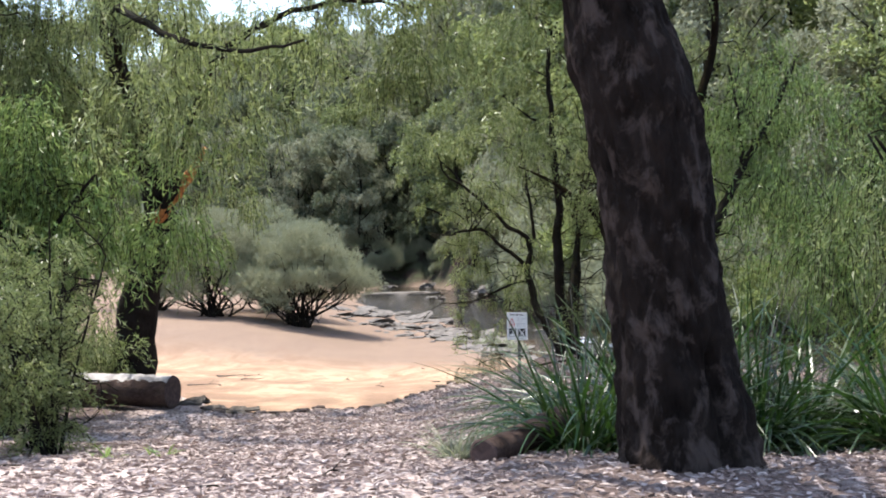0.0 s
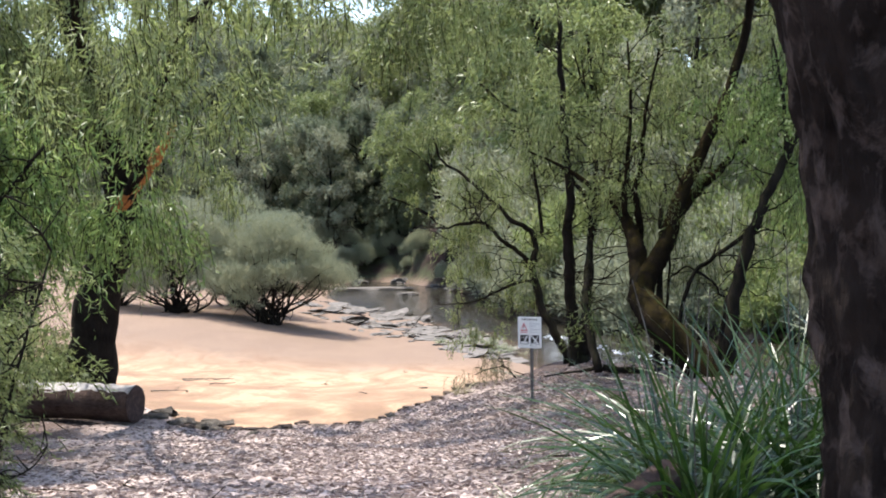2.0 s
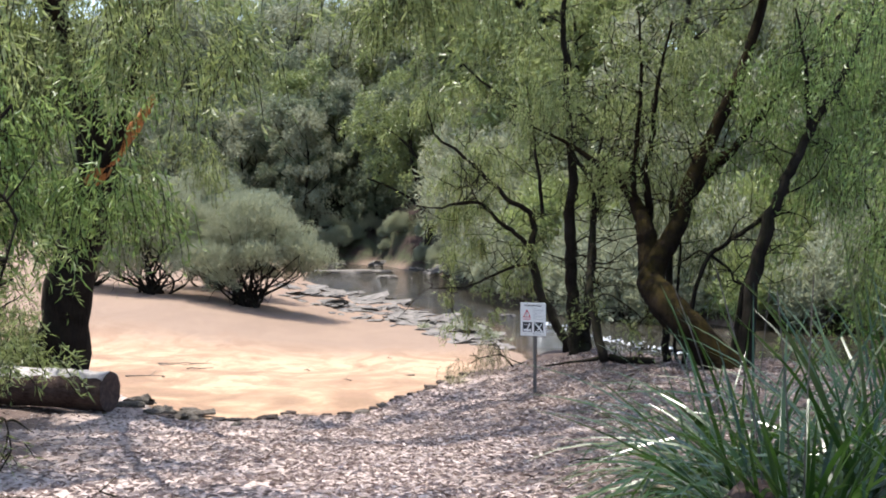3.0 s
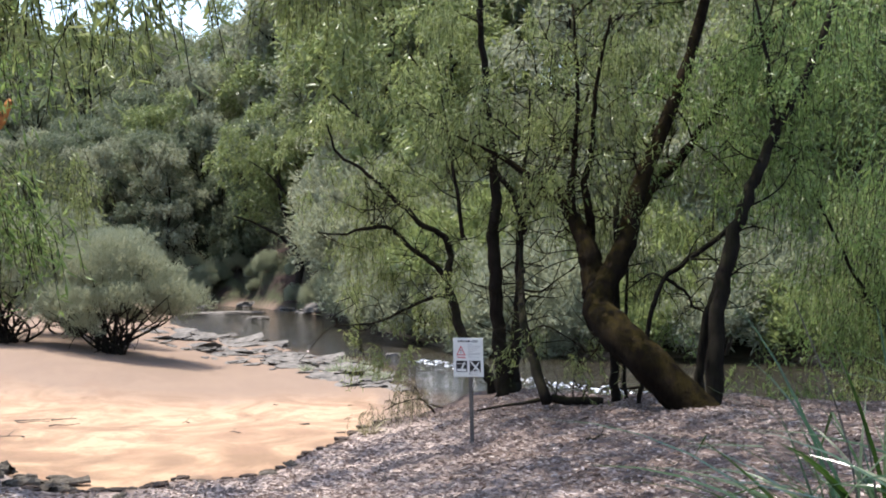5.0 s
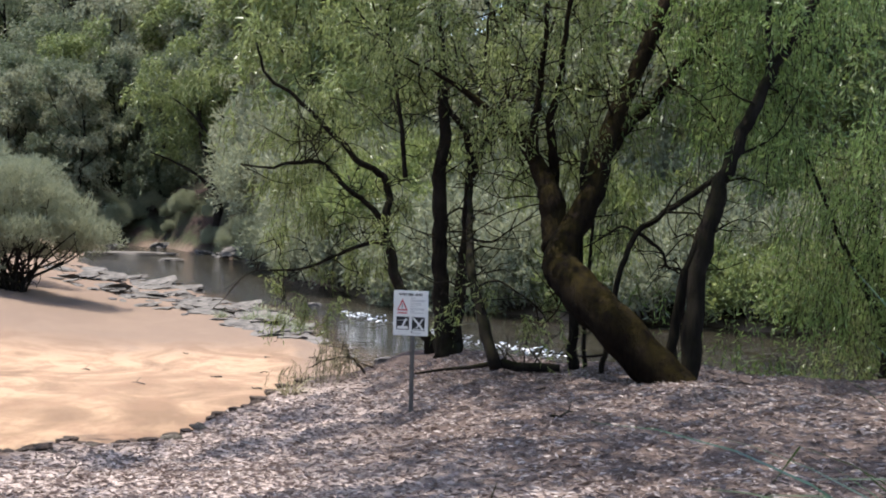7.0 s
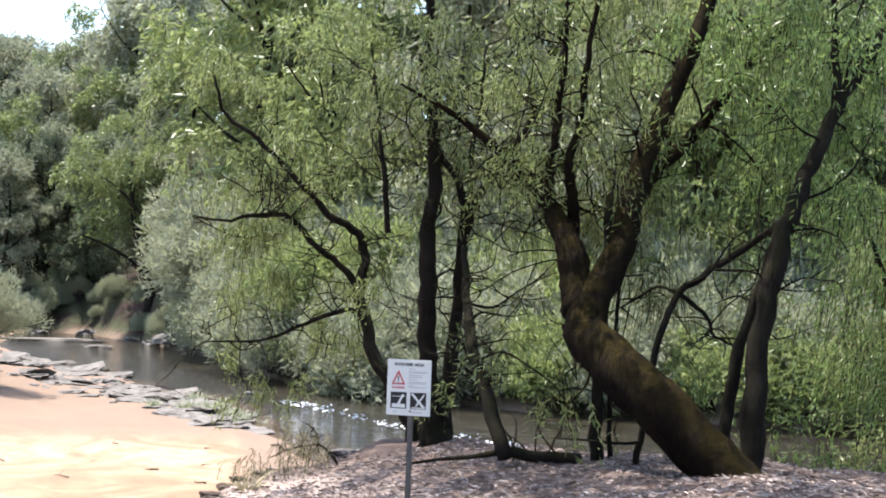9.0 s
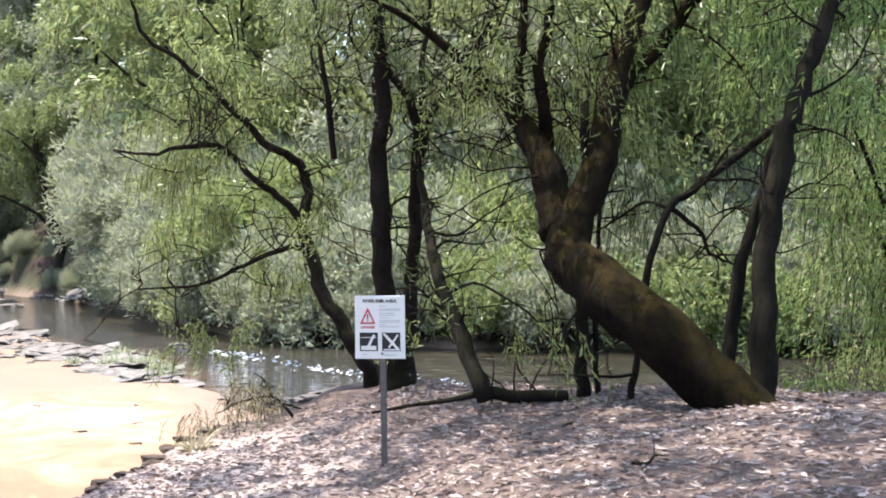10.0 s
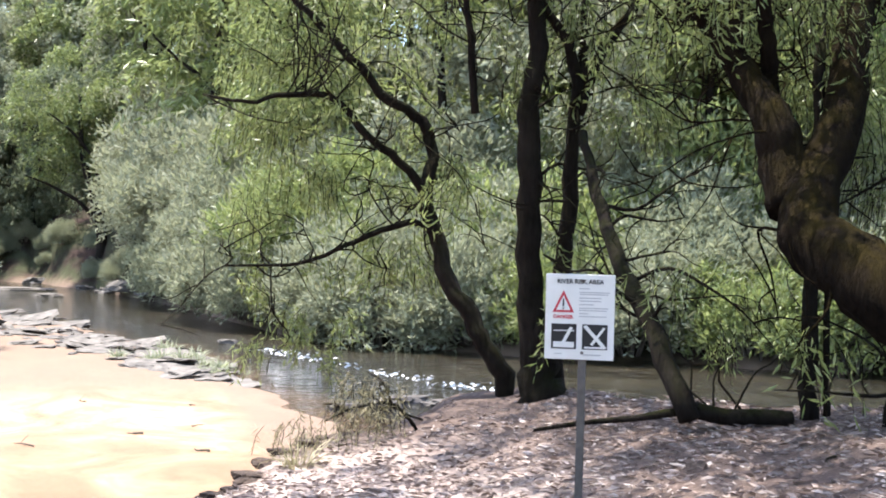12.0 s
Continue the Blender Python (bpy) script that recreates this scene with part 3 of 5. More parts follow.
for tx, ty, tn, tl, ts in ((1.5, 12.9, 520, 1.7, 11), (2.3, 13.4, 560, 2.0, 12), (3.2, 13.2, 480, 1.9, 13), (4.0, 14.0, 460, 1.9, 14), (4.7, 12.9, 440, 1.8, 15), (2.9, 14.8, 340, 1.9, 16), (1.85, 15.4, 460, 1.9, 17)):
    tussock(tx, ty, tn, tl, ts)


# ---- sign ----
def box(bm, cx, cy, cz, sx, sy, sz, bevel=0.0):
    r = bmesh.ops.create_cube(bm, size=1.0, matrix=Matrix.LocRotScale((cx, cy, cz), None, (sx, sy, sz)))
    if bevel:
        bmesh.ops.bevel(bm, geom=list({e for v in r["verts"] for e in v.link_edges}), offset=bevel, segments=2, affect="EDGES", profile=0.5)


def sign():
    gz = float(height(1.49, 28.22))
    ob = thing("warning_sign", (1.47, 28.25, gz), "white river warning sign on a grey metal post", "sign")
    ob.rotation_euler = (0, radians(-0.6), radians(-27))
    zc = -1.108 - gz
    w, h = 0.48, 0.595
    bm = bmesh.new()
    box(bm, 0, 0, zc, w, 0.012, h, 0.004)
    board = bm_part("board", bm, SIGN_WHITE, ob)
    bm = bmesh.new()
    box(bm, 0.02, 0.035, (zc + h / 2 - 0.06 - 0.3) / 2, 0.055, 0.05, zc + h / 2 - 0.06 + 0.3, 0.006)
    bm_part("post", bm, STEEL, ob)
    for dz in (-0.2, 0.2):
        bm = bmesh.new()
        bmesh.ops.create_cone(bm, cap_ends=True, segments=10, radius1=0.012, radius2=0.009, depth=0.008, matrix=pose(0.02, -0.009, zc + dz * 1.25, 90))
        bm_part("bolt", bm, STEEL, ob)

    def flat(name, polys, mat, y=-0.0085):
        bm = bmesh.new()
        for poly in polys:
            vs = [bm.verts.new((a, y, zc + b)) for a, b in poly]
            bm.faces.new(vs)
        ext = bmesh.ops.extrude_face_region(bm, geom=bm.faces[:])
        bmesh.ops.translate(bm, vec=(0, 0.0025, 0), verts=[g for g in ext["geom"] if isinstance(g, bmesh.types.BMVert)])
        bm_part(name, bm, mat, board)

    def rect(a, b, c, d):
        return [(a, b), (c, b), (c, d), (a, d)]

    def text(name, body, x, z, size, mat):
        cu = bpy.data.curves.new(name, "FONT")
        cu.body, cu.size, cu.align_x, cu.extrude, cu.offset = body, size, "CENTER", 0.0008, 0.0012
        to = new("text_tmp", cu)
        me = bpy.data.meshes.new_from_object(to.evaluated_get(bpy.context.evaluated_depsgraph_get()))
        bpy.data.objects.remove(to)
        me.transform(pose(x, -0.0085, zc + z, 90))
        me.materials.clear()
        me.materials.append(mat)
        part(name, me, board)

    text("heading", "RIVER RISK AREA", 0, 0.232, 0.043, SIGN_BLACK)
    text("warning_word", "DANGER", -0.115, -0.012, 0.034, SIGN_RED)
    tri = [(-0.19, 0.03), (-0.04, 0.03), (-0.115, 0.185)]
    tin = [(-0.165, 0.046), (-0.065, 0.046), (-0.115, 0.148)]
    flat("triangle", [tri], SIGN_RED)
    flat("triangle_inside", [tin], SIGN_WHITE, -0.0115)
    flat("exclamation_mark", [rect(-0.121, 0.072, -0.109, 0.125), rect(-0.121, 0.052, -0.109, 0.064)], SIGN_BLACK, -0.0145)
    for k, z in enumerate((0.197, 0.172, 0.158, 0.132, 0.112, 0.087, 0.062, 0.046, 0.024, 0.004)):
        ln = (0.07, 0.21, 0.20, 0.15, 0.15, 0.10, 0.20, 0.19, 0.06, 0.19)[k]
        flat("line_of_small_writing", [rect(-0.005, z - 0.0035, -0.005 + ln, z + 0.0035)], SIGN_GREY)
    for x0, kind in ((-0.195, 0), (0.02, 1)):
        flat("pictogram_panel", [rect(x0, -0.225, x0 + 0.175, -0.05)], SIGN_BLACK)
        if kind == 0:
            flat("pictogram_wave", [rect(x0 + 0.015, -0.215, x0 + 0.16, -0.175)], SIGN_WHITE, -0.0115)
            flat("pictogram_line", [rect(x0 + 0.015, -0.10, x0 + 0.16, -0.094)], SIGN_WHITE, -0.0115)
            flat("pictogram_bar", [[(x0 + 0.06, -0.20), (x0 + 0.085, -0.205), (x0 + 0.15, -0.075), (x0 + 0.13, -0.068)]], SIGN_WHITE, -0.0145)
        else:
            flat("pictogram_wave", [rect(x0 + 0.015, -0.218, x0 + 0.16, -0.205)], SIGN_WHITE, -0.0115)
            flat("pictogram_line", [[(x0 + 0.055, -0.19), (x0 + 0.075, -0.195), (x0 + 0.16, -0.075), (x0 + 0.145, -0.068)]], SIGN_WHITE, -0.0115)
            flat("pictogram_bar", [[(x0 + 0.005, -0.065), (x0 + 0.03, -0.055), (x0 + 0.172, -0.21), (x0 + 0.15, -0.222)]], SIGN_WHITE, -0.0145)
    flat("line_of_small_writing", [rect(-0.17, -0.262, -0.12, -0.256), ], SIGN_GREY)
    flat("line_of_small_writing", [rect(0.03, -0.268, 0.15, -0.258)], SIGN_GREY)


sign()

# ---- trees on the bank round the sign ----
CB = at(2.95, 32.6, -0.1)


def clumps_on(rng, lines, n, spread, size):
    """Leaf clumps scattered along branches."""
    out = []
    for _ in range(n):
        ln = lines[rng.integers(len(lines))]
        k = rng.random()
        p = np.array(ln[0]) + 0
        seg = min(int(k * (len(ln) - 1)), len(ln) - 2)
        f = k * (len(ln) - 1) - seg
        p = np.array(ln[seg]) * (1 - f) + np.array(ln[seg + 1]) * f
        s = size * (0.6 + 0.8 * rng.random())
        out.append((*(p + rng.normal(size=3) * spread + [0, 0.5, 0.1]), s, s, s * 0.6))
    return out


main = [(2.92, 32.6, -2.7), (2.76, 32.6, -1.3), (2.67, 32.6, 0.0), (2.66, 32.6, 0.85), (2.72, 32.6, 1.6), (2.62, 32.6, 2.6), (2.55, 32.7, 4.0), (2.5, 32.8, 5.6)]
right = [(3.02, 32.65, -2.7), (3.08, 32.6, -1.2), (3.12, 32.6, -0.4), (3.18, 32.6, 0.79), (3.06, 32.6, 1.48), (2.71, 32.6, 2.05), (2.4, 32.5, 3.2)]
right_b = [(3.2, 32.6, 0.75), (3.35, 32.6, 1.24), (3.66, 32.6, 1.71), (3.96, 32.6, 2.18), (4.3, 32.6, 2.8), (4.6, 32.7, 3.6)]
right_c = [(3.27, 32.6, 1.0), (3.27, 32.7, 1.87), (3.4, 32.8, 2.55), (3.45, 32.8, 3.5)]
diag = [(2.92, 29.35, -2.0), (2.78, 29.9, -1.25), (2.81, 30.6, -0.71), (2.93, 31.4, -0.11), (3.1, 32.2, 0.52)]
thin = [(2.1, 32.7, 0.7), (2.0, 32.7, 1.59), (1.89, 32.7, 2.31), (1.75, 32.8, 3.4)]
elbowed = [(2.85, 33.0, -3.4), (2.68, 33.2, -2.1), (2.41, 33.4, -1.59), (2.12, 33.7, -0.96), (2.0, 34.0, -0.17), (2.06, 34.1, 0.35), (1.95, 34.2, 0.71), (1.45, 34.2, 1.02), (1.0, 34.2, 1.48), (0.5, 34.2, 1.95), (-0.1, 34.2, 2.37), (-0.32, 34.2, 2.95)]
water_b = [(2.0, 34.0, -0.15), (1.7, 34.0, 0.19), (1.28, 34.0, 0.5), (0.87, 34.0, 0.9), (0.35, 34.0, 0.9), (-0.05, 34.0, 0.8), (-0.55, 34.0, 0.85)]
low_b = [(2.02, 34.0, -0.46), (1.72, 34.0, -0.45), (1.05, 34.0, -0.73), (0.54, 34.0, -0.94), (-0.25, 34.0, -0.98)]
crg = np.random.default_rng(5)
cl = clumps_on(crg, [main[3:], right[3:], right_b, right_c, thin], 26, 0.45, 0.5)
cl += [(*(np.array((2.6, 32.8, 4.4)) + crg.normal(size=3) * [1.5, 1.0, 0.9]), 0.8, 0.8, 0.5) for _ in range(12)]
tree("tree", CB, [("trunk", 0.155, 0.05, main), ("root_flare", 0.33, 0.15, [(2.9, 32.5, -3.1), (2.9, 32.52, -2.5), (2.88, 32.55, -2.0), (2.84, 32.58, -1.4)]), ("stem", 0.115, 0.03, right), ("limb", 0.075, 0.02, right_b), ("limb", 0.05, 0.015, right_c), ("stem", 0.095, 0.045, diag), ("limb", 0.045, 0.015, thin)],
     BARK_DARK, "clump of slender dark-stemmed peppermint tree on the bank", "tree", cl, LEAF_PEP, 950, 11, 0.5, 0.12, 0.021, 21, 11, 1.0, "bank trees")
cl = clumps_on(crg, [elbowed[7:], water_b[2:], low_b[1:]], 44, 0.42, 0.45)
cl += [(*(np.array((0.6, 34.2, 2.6)) + crg.normal(size=3) * [1.1, 0.6, 0.7]), 0.6, 0.6, 0.4) for _ in range(12)]
tree("tree", (2.85, 33.0, -3.5), [("trunk", 0.12, 0.02, elbowed), ("limb", 0.06, 0.015, water_b), ("limb", 0.045, 0.012, low_b)],
     BARK_DARK, "thin crooked dark tree reaching out over the water", "tree", cl, LEAF_LIGHT, 1000, 11, 0.45, 0.125, 0.022, 22, 12, 1.0, "bank trees")

LB = at(4.75, 27.3, -0.15)
butt = [(5.0, 27.2, -2.3), (4.68, 27.35, -1.85), (4.12, 27.8, -1.19), (3.78, 28.4, -0.74), (3.72, 29.0, -0.36), (3.84, 29.3, -0.05)]
lean_l = [(3.74, 29.2, -0.25), (3.72, 29.4, 0.1), (3.68, 29.5, 0.46), (3.62, 29.8, 0.8), (3.42, 30.0, 1.22), (2.97, 30.0, 1.6), (2.34, 30.0, 2.05), (1.6, 30, 2.4)]
lean_l2 = [(3.52, 29.9, 1.1), (3.5, 29.9, 1.5), (3.57, 29.9, 2.1), (3.65, 29.9, 3.3), (3.6, 30, 4.6)]
lean_l3 = [(3.68, 29.6, 0.5), (3.8, 29.8, 0.75), (3.79, 29.8, 1.1), (3.72, 29.8, 1.6), (3.86, 29.8, 2.3), (3.95, 29.8, 3.3), (4.2, 29.8, 4.4)]
lean_r = [(3.9, 29.25, -0.2), (4.28, 29.4, 0.6), (4.62, 29.8, 1.45), (5.1, 30.2, 2.3), (5.7, 30.5, 3.5), (6.2, 30.6, 5.2), (6.0, 29.6, 7), (5.4, 28.6, 8.6)]
lean_r2 = [(4.4, 29.6, 0.9), (4.94, 30.2, 1.5), (5.56, 30.5, 2.0), (6.26, 30.5, 2.86), (7.0, 30.5, 3.8), (7.8, 30.6, 4.8)]
cl = clumps_on(crg, [lean_l[4:], lean_l2[1:], lean_l3[3:], lean_r[3:], lean_r2[1:]], 55, 0.5, 0.55)
cl += [(*(np.array((5.0, 31.6, 4.4)) + crg.normal(size=3) * [2.2, 0.8, 1.0]), 1.0, 1.0, 0.6) for _ in range(22)]
cl += [(*(np.array((5.4, 30.6, 1.2)) + crg.normal(size=3) * [0.9, 0.7, 0.7]), 0.5, 0.5, 0.4) for _ in range(12)]
LEANING = tree("leaning_tree", LB, [("trunk", ((0, 0.38), (0.07, 0.305), (0.34, 0.275), (0.41, 0.195), (0.52, 0.155), (0.7, 0.12), (1, 0.05)), 0.05, butt[:-1] + lean_r[1:]), ("limb", ((0, 0.23), (0.25, 0.185), (0.5, 0.12), (0.75, 0.06), (1, 0.014)), 0.014, lean_l), ("limb", 0.075, 0.02, lean_l2), ("limb", 0.10, 0.02, lean_l3), ("limb", 0.12, 0.04, lean_r2)],
     BARK_MOSS, "stout leaning tree with moss on its dark bark", "tree", cl, LEAF_LIGHT, 1300, 12, 0.65, 0.125, 0.022, 23, 11, 1.2, "bank trees", sides=14, power=0.68)

# foliage and limbs above the view, added to throw dappled shade on the bank
hrng = np.random.default_rng(29)
cl = [(-2.4 + 8.6 * hrng.random(), 18.0 + 15.5 * hrng.random(), 7.2 + 2.6 * hrng.random(), 1.0, 1.0, 0.5) for _ in range(110)]
cl += [(-5.2 + 3.0 * hrng.random(), 29.0 + 4.5 * hrng.random(), 7.6 + 2.0 * hrng.random(), 1.0, 1.0, 0.5) for _ in range(24)]
hp, hw, _ = hanging(hrng, cl, 6000, 9, 0.7, 0.6)
for pts in ([(5.7, 29.0, 8.2), (4.6, 26.6, 8.8), (3.2, 24.0, 9.0), (1.8, 21.0, 8.8)], [(5.0, 27.6, 8.7), (2.8, 26.6, 9.0), (0.4, 25.0, 8.8), (-1.4, 23.0, 8.6)], [(0.4, 25.0, 8.8), (-1.6, 28.0, 8.8), (-3.6, 31.2, 8.6)]):
    uv, uf = tube(curve_pts(pts) - np.array(LB), 0.08, 0.02, 8, 0.15, hrng)
    part("limb", mesh_of("limb", uv, uf, BARK_MOSS, True), LEANING)
part("shade_crown", leaf_mesh("shade_crown", hp - np.array(LB), hw, 0.13 + 0.06 * hrng.random(len(hp)), 0.045 + 0.015 * hrng.random(len(hp)), LEAF_PEP, hrng), LEANING, "", "stuff")
RB = at(5.05, 27.4, -0.1)
upright = [(5.0, 27.3, -2.2), (5.05, 27.4, -1.7), (5.21, 27.6, -0.43), (5.55, 27.8, 0.77), (5.96, 27.9, 1.56), (6.29, 28.0, 2.25), (6.85, 28.0, 3.2), (7.5, 28.2, 4.6)]
up_b = [(6.3, 28.0, 2.2), (6.25, 28.0, 2.77), (6.21, 28.0, 3.25), (6.0, 28.0, 4.4)]
twin = [(5.0, 27.9, -2.1), (5.05, 28.0, -1.34), (5.19, 28.0, -0.52), (5.38, 28.0, 0.07), (5.6, 27.95, 0.75)]
side_b = [(5.75, 28.2, 0.9), (5.55, 28.5, 0.66), (4.96, 28.6, 0.23), (4.68, 28.6, 0.02), (4.43, 28.6, -0.64), (4.33, 28.6, -1.42), (4.22, 28.6, -2.05)]
side_c = [(4.7, 28.6, 0.03), (5.05, 28.6, -0.22), (5.17, 28.6, -0.45), (5.45, 28.6, -0.57)]
cl = clumps_on(crg, [upright[4:], up_b, upright[5:]], 24, 0.5, 0.55)
cl += [(*(np.array((7.2, 29.9, 2.4)) + crg.normal(size=3) * [1.1, 0.7, 1.2]), 0.7, 0.7, 0.5) for _ in range(26)]
tree("tree", RB, [("trunk", 0.15, 0.05, upright), ("limb", 0.06, 0.02, up_b), ("stem", 0.085, 0.05, twin), ("limb", 0.045, 0.04, side_b), ("limb", 0.03, 0.01, side_c)],
     BARK_DARK, "dark slanting peppermint tree beside the leaning trunk", "tree", cl, LEAF_BRIGHT, 1150, 12, 0.75, 0.125, 0.022, 24, 5, 1.0, "bank trees")
for x, r, top in ((4.13, 0.085, 1.2), (4.3, 0.035, 0.4)):
    b = at(x, 29.5, -0.1)
    tree("sapling", b, [("trunk", r, r * 0.6, [b, (x - 0.05, 29.5, -1.2), (x + 0.05, 29.6, -0.4), (x + 0.1, 29.7, top)])], BARK_DARK, "straight dark sapling at the water's edge", "tree", [(x, 29.9, top + 0.3, 0.5, 0.5, 0.4)], LEAF_PEP, 120, 10, 0.6, 0.1, 0.014, 25, 2, 0.5, "saplings")

for k, (x, y, h) in enumerate(((3.35, 29.8, 0.9), (3.7, 30.0, 1.2))):
    srng = np.random.default_rng(275 + k)
    b = at(x, y, -0.03)
    stems = []
    for j in range(3):
        p, line = np.array(b) + srng.normal(size=3) * [0.12, 0.1, 0], []
        d = np.array((srng.normal() * 0.5, srng.normal() * 0.3, 1.0))
        for _ in range(5):
            line.append(tuple(p))
            d = unit(d + srng.normal(size=3) * [0.5, 0.3, 0.15])
            p = p + d * h * (0.14 + 0.1 * srng.random())
        stems.append(("stem", 0.013, 0.004, line))
    tree("shoot_clump", b, stems, BARK_DARK, "thin crooked bare shoots with few leaves on the bank", "sapling", [(x, y + 0.1, b[2] + h * 0.8, 0.3, 0.2, 0.2)], LEAF_PEP, 20, 7, 0.3, 0.09, 0.014, 270 + k, 0, 0.45, "saplings")

# drooping trees along the bank further on
for k, (x, y, lean, hgt) in enumerate(((9.6, 30.5, 0.6, 6.0), (11.5, 33.0, -0.5, 6.5), (13.5, 29.5, 0.4, 6.0), (9.2, 24.5, 0.5, 5.0), (8.2, 20.5, 0.5, 5.0), (7.2, 17.0, 0.3, 4.5))):
    rng = np.random.default_rng(40 + k)
    b = at(x, y, -0.1)
    tr = [b, (x + lean * 0.3, y, b[2] + hgt * 0.3), (x + lean, y + 0.2, b[2] + hgt * 0.65), (x + lean * 1.5, y + 0.3, b[2] + hgt)]
    lm = [[tr[1], (x - 0.9, y - 0.3, b[2] + hgt * 0.55), (x - 1.7, y - 0.4, b[2] + hgt * 0.8)], [tr[2], (x + 1.2, y - 0.3, b[2] + hgt * 0.8), (x + 2.0, y, b[2] + hgt * 0.95)]]
    cl = [(*(np.array((x, y, b[2] + hgt * 0.62)) + rng.normal(size=3) * [1.1, 0.9, hgt * 0.22]), 0.6, 0.6, 0.45) for _ in range(34)]
    tree("tree", b, [("trunk", 0.13, 0.04, tr), ("limb", 0.06, 0.02, lm[0]), ("limb", 0.06, 0.02, lm[1])], BARK_DARK, "leafy drooping tree hanging over the river bank" if k < 3 else "young leafy tree standing behind the sedges", "tree", cl,
         (LEAF_BRIGHT, LEAF_LIGHT, LEAF_BRIGHT, LEAF_BRIGHT, LEAF_BRIGHT, LEAF_PEP)[k], 1600, 11, 1.0, 0.13, 0.024, 60 + k, 3, 0.7, "drooping trees")

# ---- left side of the path ----
LT = at(-7.45, 30.6, -0.1)
lt_a = [(-7.45, 30.6, -2.9), (-7.4, 30.5, -1.4), (-7.0, 30.3, 0.3), (-6.6, 30.0, 1.6), (-6.9, 29.6, 3.2), (-7.4, 29.2, 5.0), (-7.6, 29, 7.0)]
lt_b = [(-6.8, 30.1, 1.0), (-6.0, 29.0, 2.2), (-5.2, 27.0, 3.4), (-4.3, 25.2, 4.4), (-3.0, 24.2, 5.0), (-1.6, 23.8, 5.2), (-0.3, 23.6, 5.0)]
lt_c = [(-7.0, 29.6, 3.2), (-6.4, 26.0, 4.4), (-5.4, 22.0, 4.8), (-4.3, 18.6, 4.2), (-3.2, 17.0, 3.6), (-2.3, 16.5, 3.4), (-1.6, 16.4, 3.5)]
lt_e = [(-6.9, 29.8, 2.4), (-7.6, 28.8, 3.6), (-8.8, 27.6, 5.2), (-10.2, 26.4, 7.2)]
lt_d = [(-6.7, 29.9, 1.3), (-6.1, 29.4, 1.9), (-5.6, 29.1, 2.5), (-5.35, 29.0, 2.9)]
rng = np.random.default_rng(31)
cl = clumps_on(rng, [lt_b[3:]], 24, 0.5, 0.5)
cl += [(*(np.array((-0.9, 23.7, 4.0)) + rng.normal(size=3) * [0.8, 0.5, 0.6]), 0.55, 0.55, 0.5) for _ in range(16)]
cl += clumps_on(rng, [lt_c[4:]], 16, 0.28, 0.35)
cl += clumps_on(rng, [lt_c[1:4]], 20, 0.7, 0.6)
cl += [(*(np.array((-2.9, 16.7, 2.7)) + rng.normal(size=3) * [0.55, 0.4, 0.35]), 0.4, 0.4, 0.35) for _ in range(12)]
cl += [(*(np.array((-6.6, 28.6, 4.4)) + rng.normal(size=3) * [1.6, 1.2, 1.2]), 0.9, 0.9, 0.6) for _ in range(22)]
cl += [(*(np.array((-6.3, 29.7, 1.3)) + rng.normal(size=3) * [0.5, 0.4, 0.5]), 0.35, 0.35, 0.3) for _ in range(8)]
tree("tree", LT, [("trunk", 0.56, 0.16, lt_a), ("limb", 0.13, 0.02, lt_b), ("limb", 0.09, 0.015, lt_c), ("limb", 0.26, 0.10, lt_e)], BARK_DARK, "old dark peppermint tree behind the log with drooping boughs", "tree", cl, LEAF_LIGHT, 3400, 12, 0.6, 0.125, 0.024, 32, 4, 0.9, "path-side trees", sides=12)
bv, bf = tube(curve_pts(lt_d), 0.17, 0.05, 9, 0.5, rng)
tagged(new("broken_branch", mesh_of("broken_branch", bv, bf, WOOD_RED, True)), "broken branch stub with orange-red split wood", "branch")

for k, (x, y, hgt, leaf, nt) in enumerate(((-6.4, 19.0, 6.0, LEAF_BRIGHT, 4200), (-9.0, 23.0, 9.2, LEAF_PEP, 5600), (-11.5, 33.0, 8.0, LEAF_PEP, 3200), (-9.6, 27.0, 12.5, LEAF_PEP, 6500), (-8.9, 31.0, 2.3, LEAF_LIGHT, 1000), (-9.6, 27.6, 3.6, LEAF_LIGHT, 2200), (-13.5, 41.0, 8.0, LEAF_PEP, 2200))):
    rng = np.random.default_rng(80 + k)
    b = at(x, y, -0.1)
    tr = [b, (x + 0.2, y, b[2] + hgt * 0.3), (x + 0.1, y - 0.2, b[2] + hgt * 0.6), (x - 0.3, y - 0.3, b[2] + hgt)]
    lm = [[tr[1], (x + 0.9, y - 0.6, b[2] + hgt * 0.5), (x + 1.7, y - 0.9, b[2] + hgt * 0.65)], [tr[2], (x - 1.1, y - 0.3, b[2] + hgt * 0.75), (x - 1.8, y, b[2] + hgt * 0.85)]]
    cl = [(*(np.array((x + 0.3, y - 0.3, b[2] + hgt * 0.62)) + np.clip(rng.normal(size=3), -1.7, 1.7) * [hgt * 0.2, hgt * 0.16, hgt * 0.2]), 0.55, 0.55, 0.4) for _ in range(34)]
    tree("tree", b, [("trunk", 0.05 + 0.02 * hgt, 0.04, tr), ("limb", 0.06, 0.02, lm[0]), ("limb", 0.06, 0.02, lm[1])], BARK_DARK, "dense green peppermint tree on the path-side bank" if hgt > 5 else "low leafy peppermint bush beside the log", "tree" if hgt > 5 else "bush", cl, leaf, int(nt * 0.62), 12, 0.75, 0.13, 0.024, 90 + k, 3, 0.8, "path-side trees")

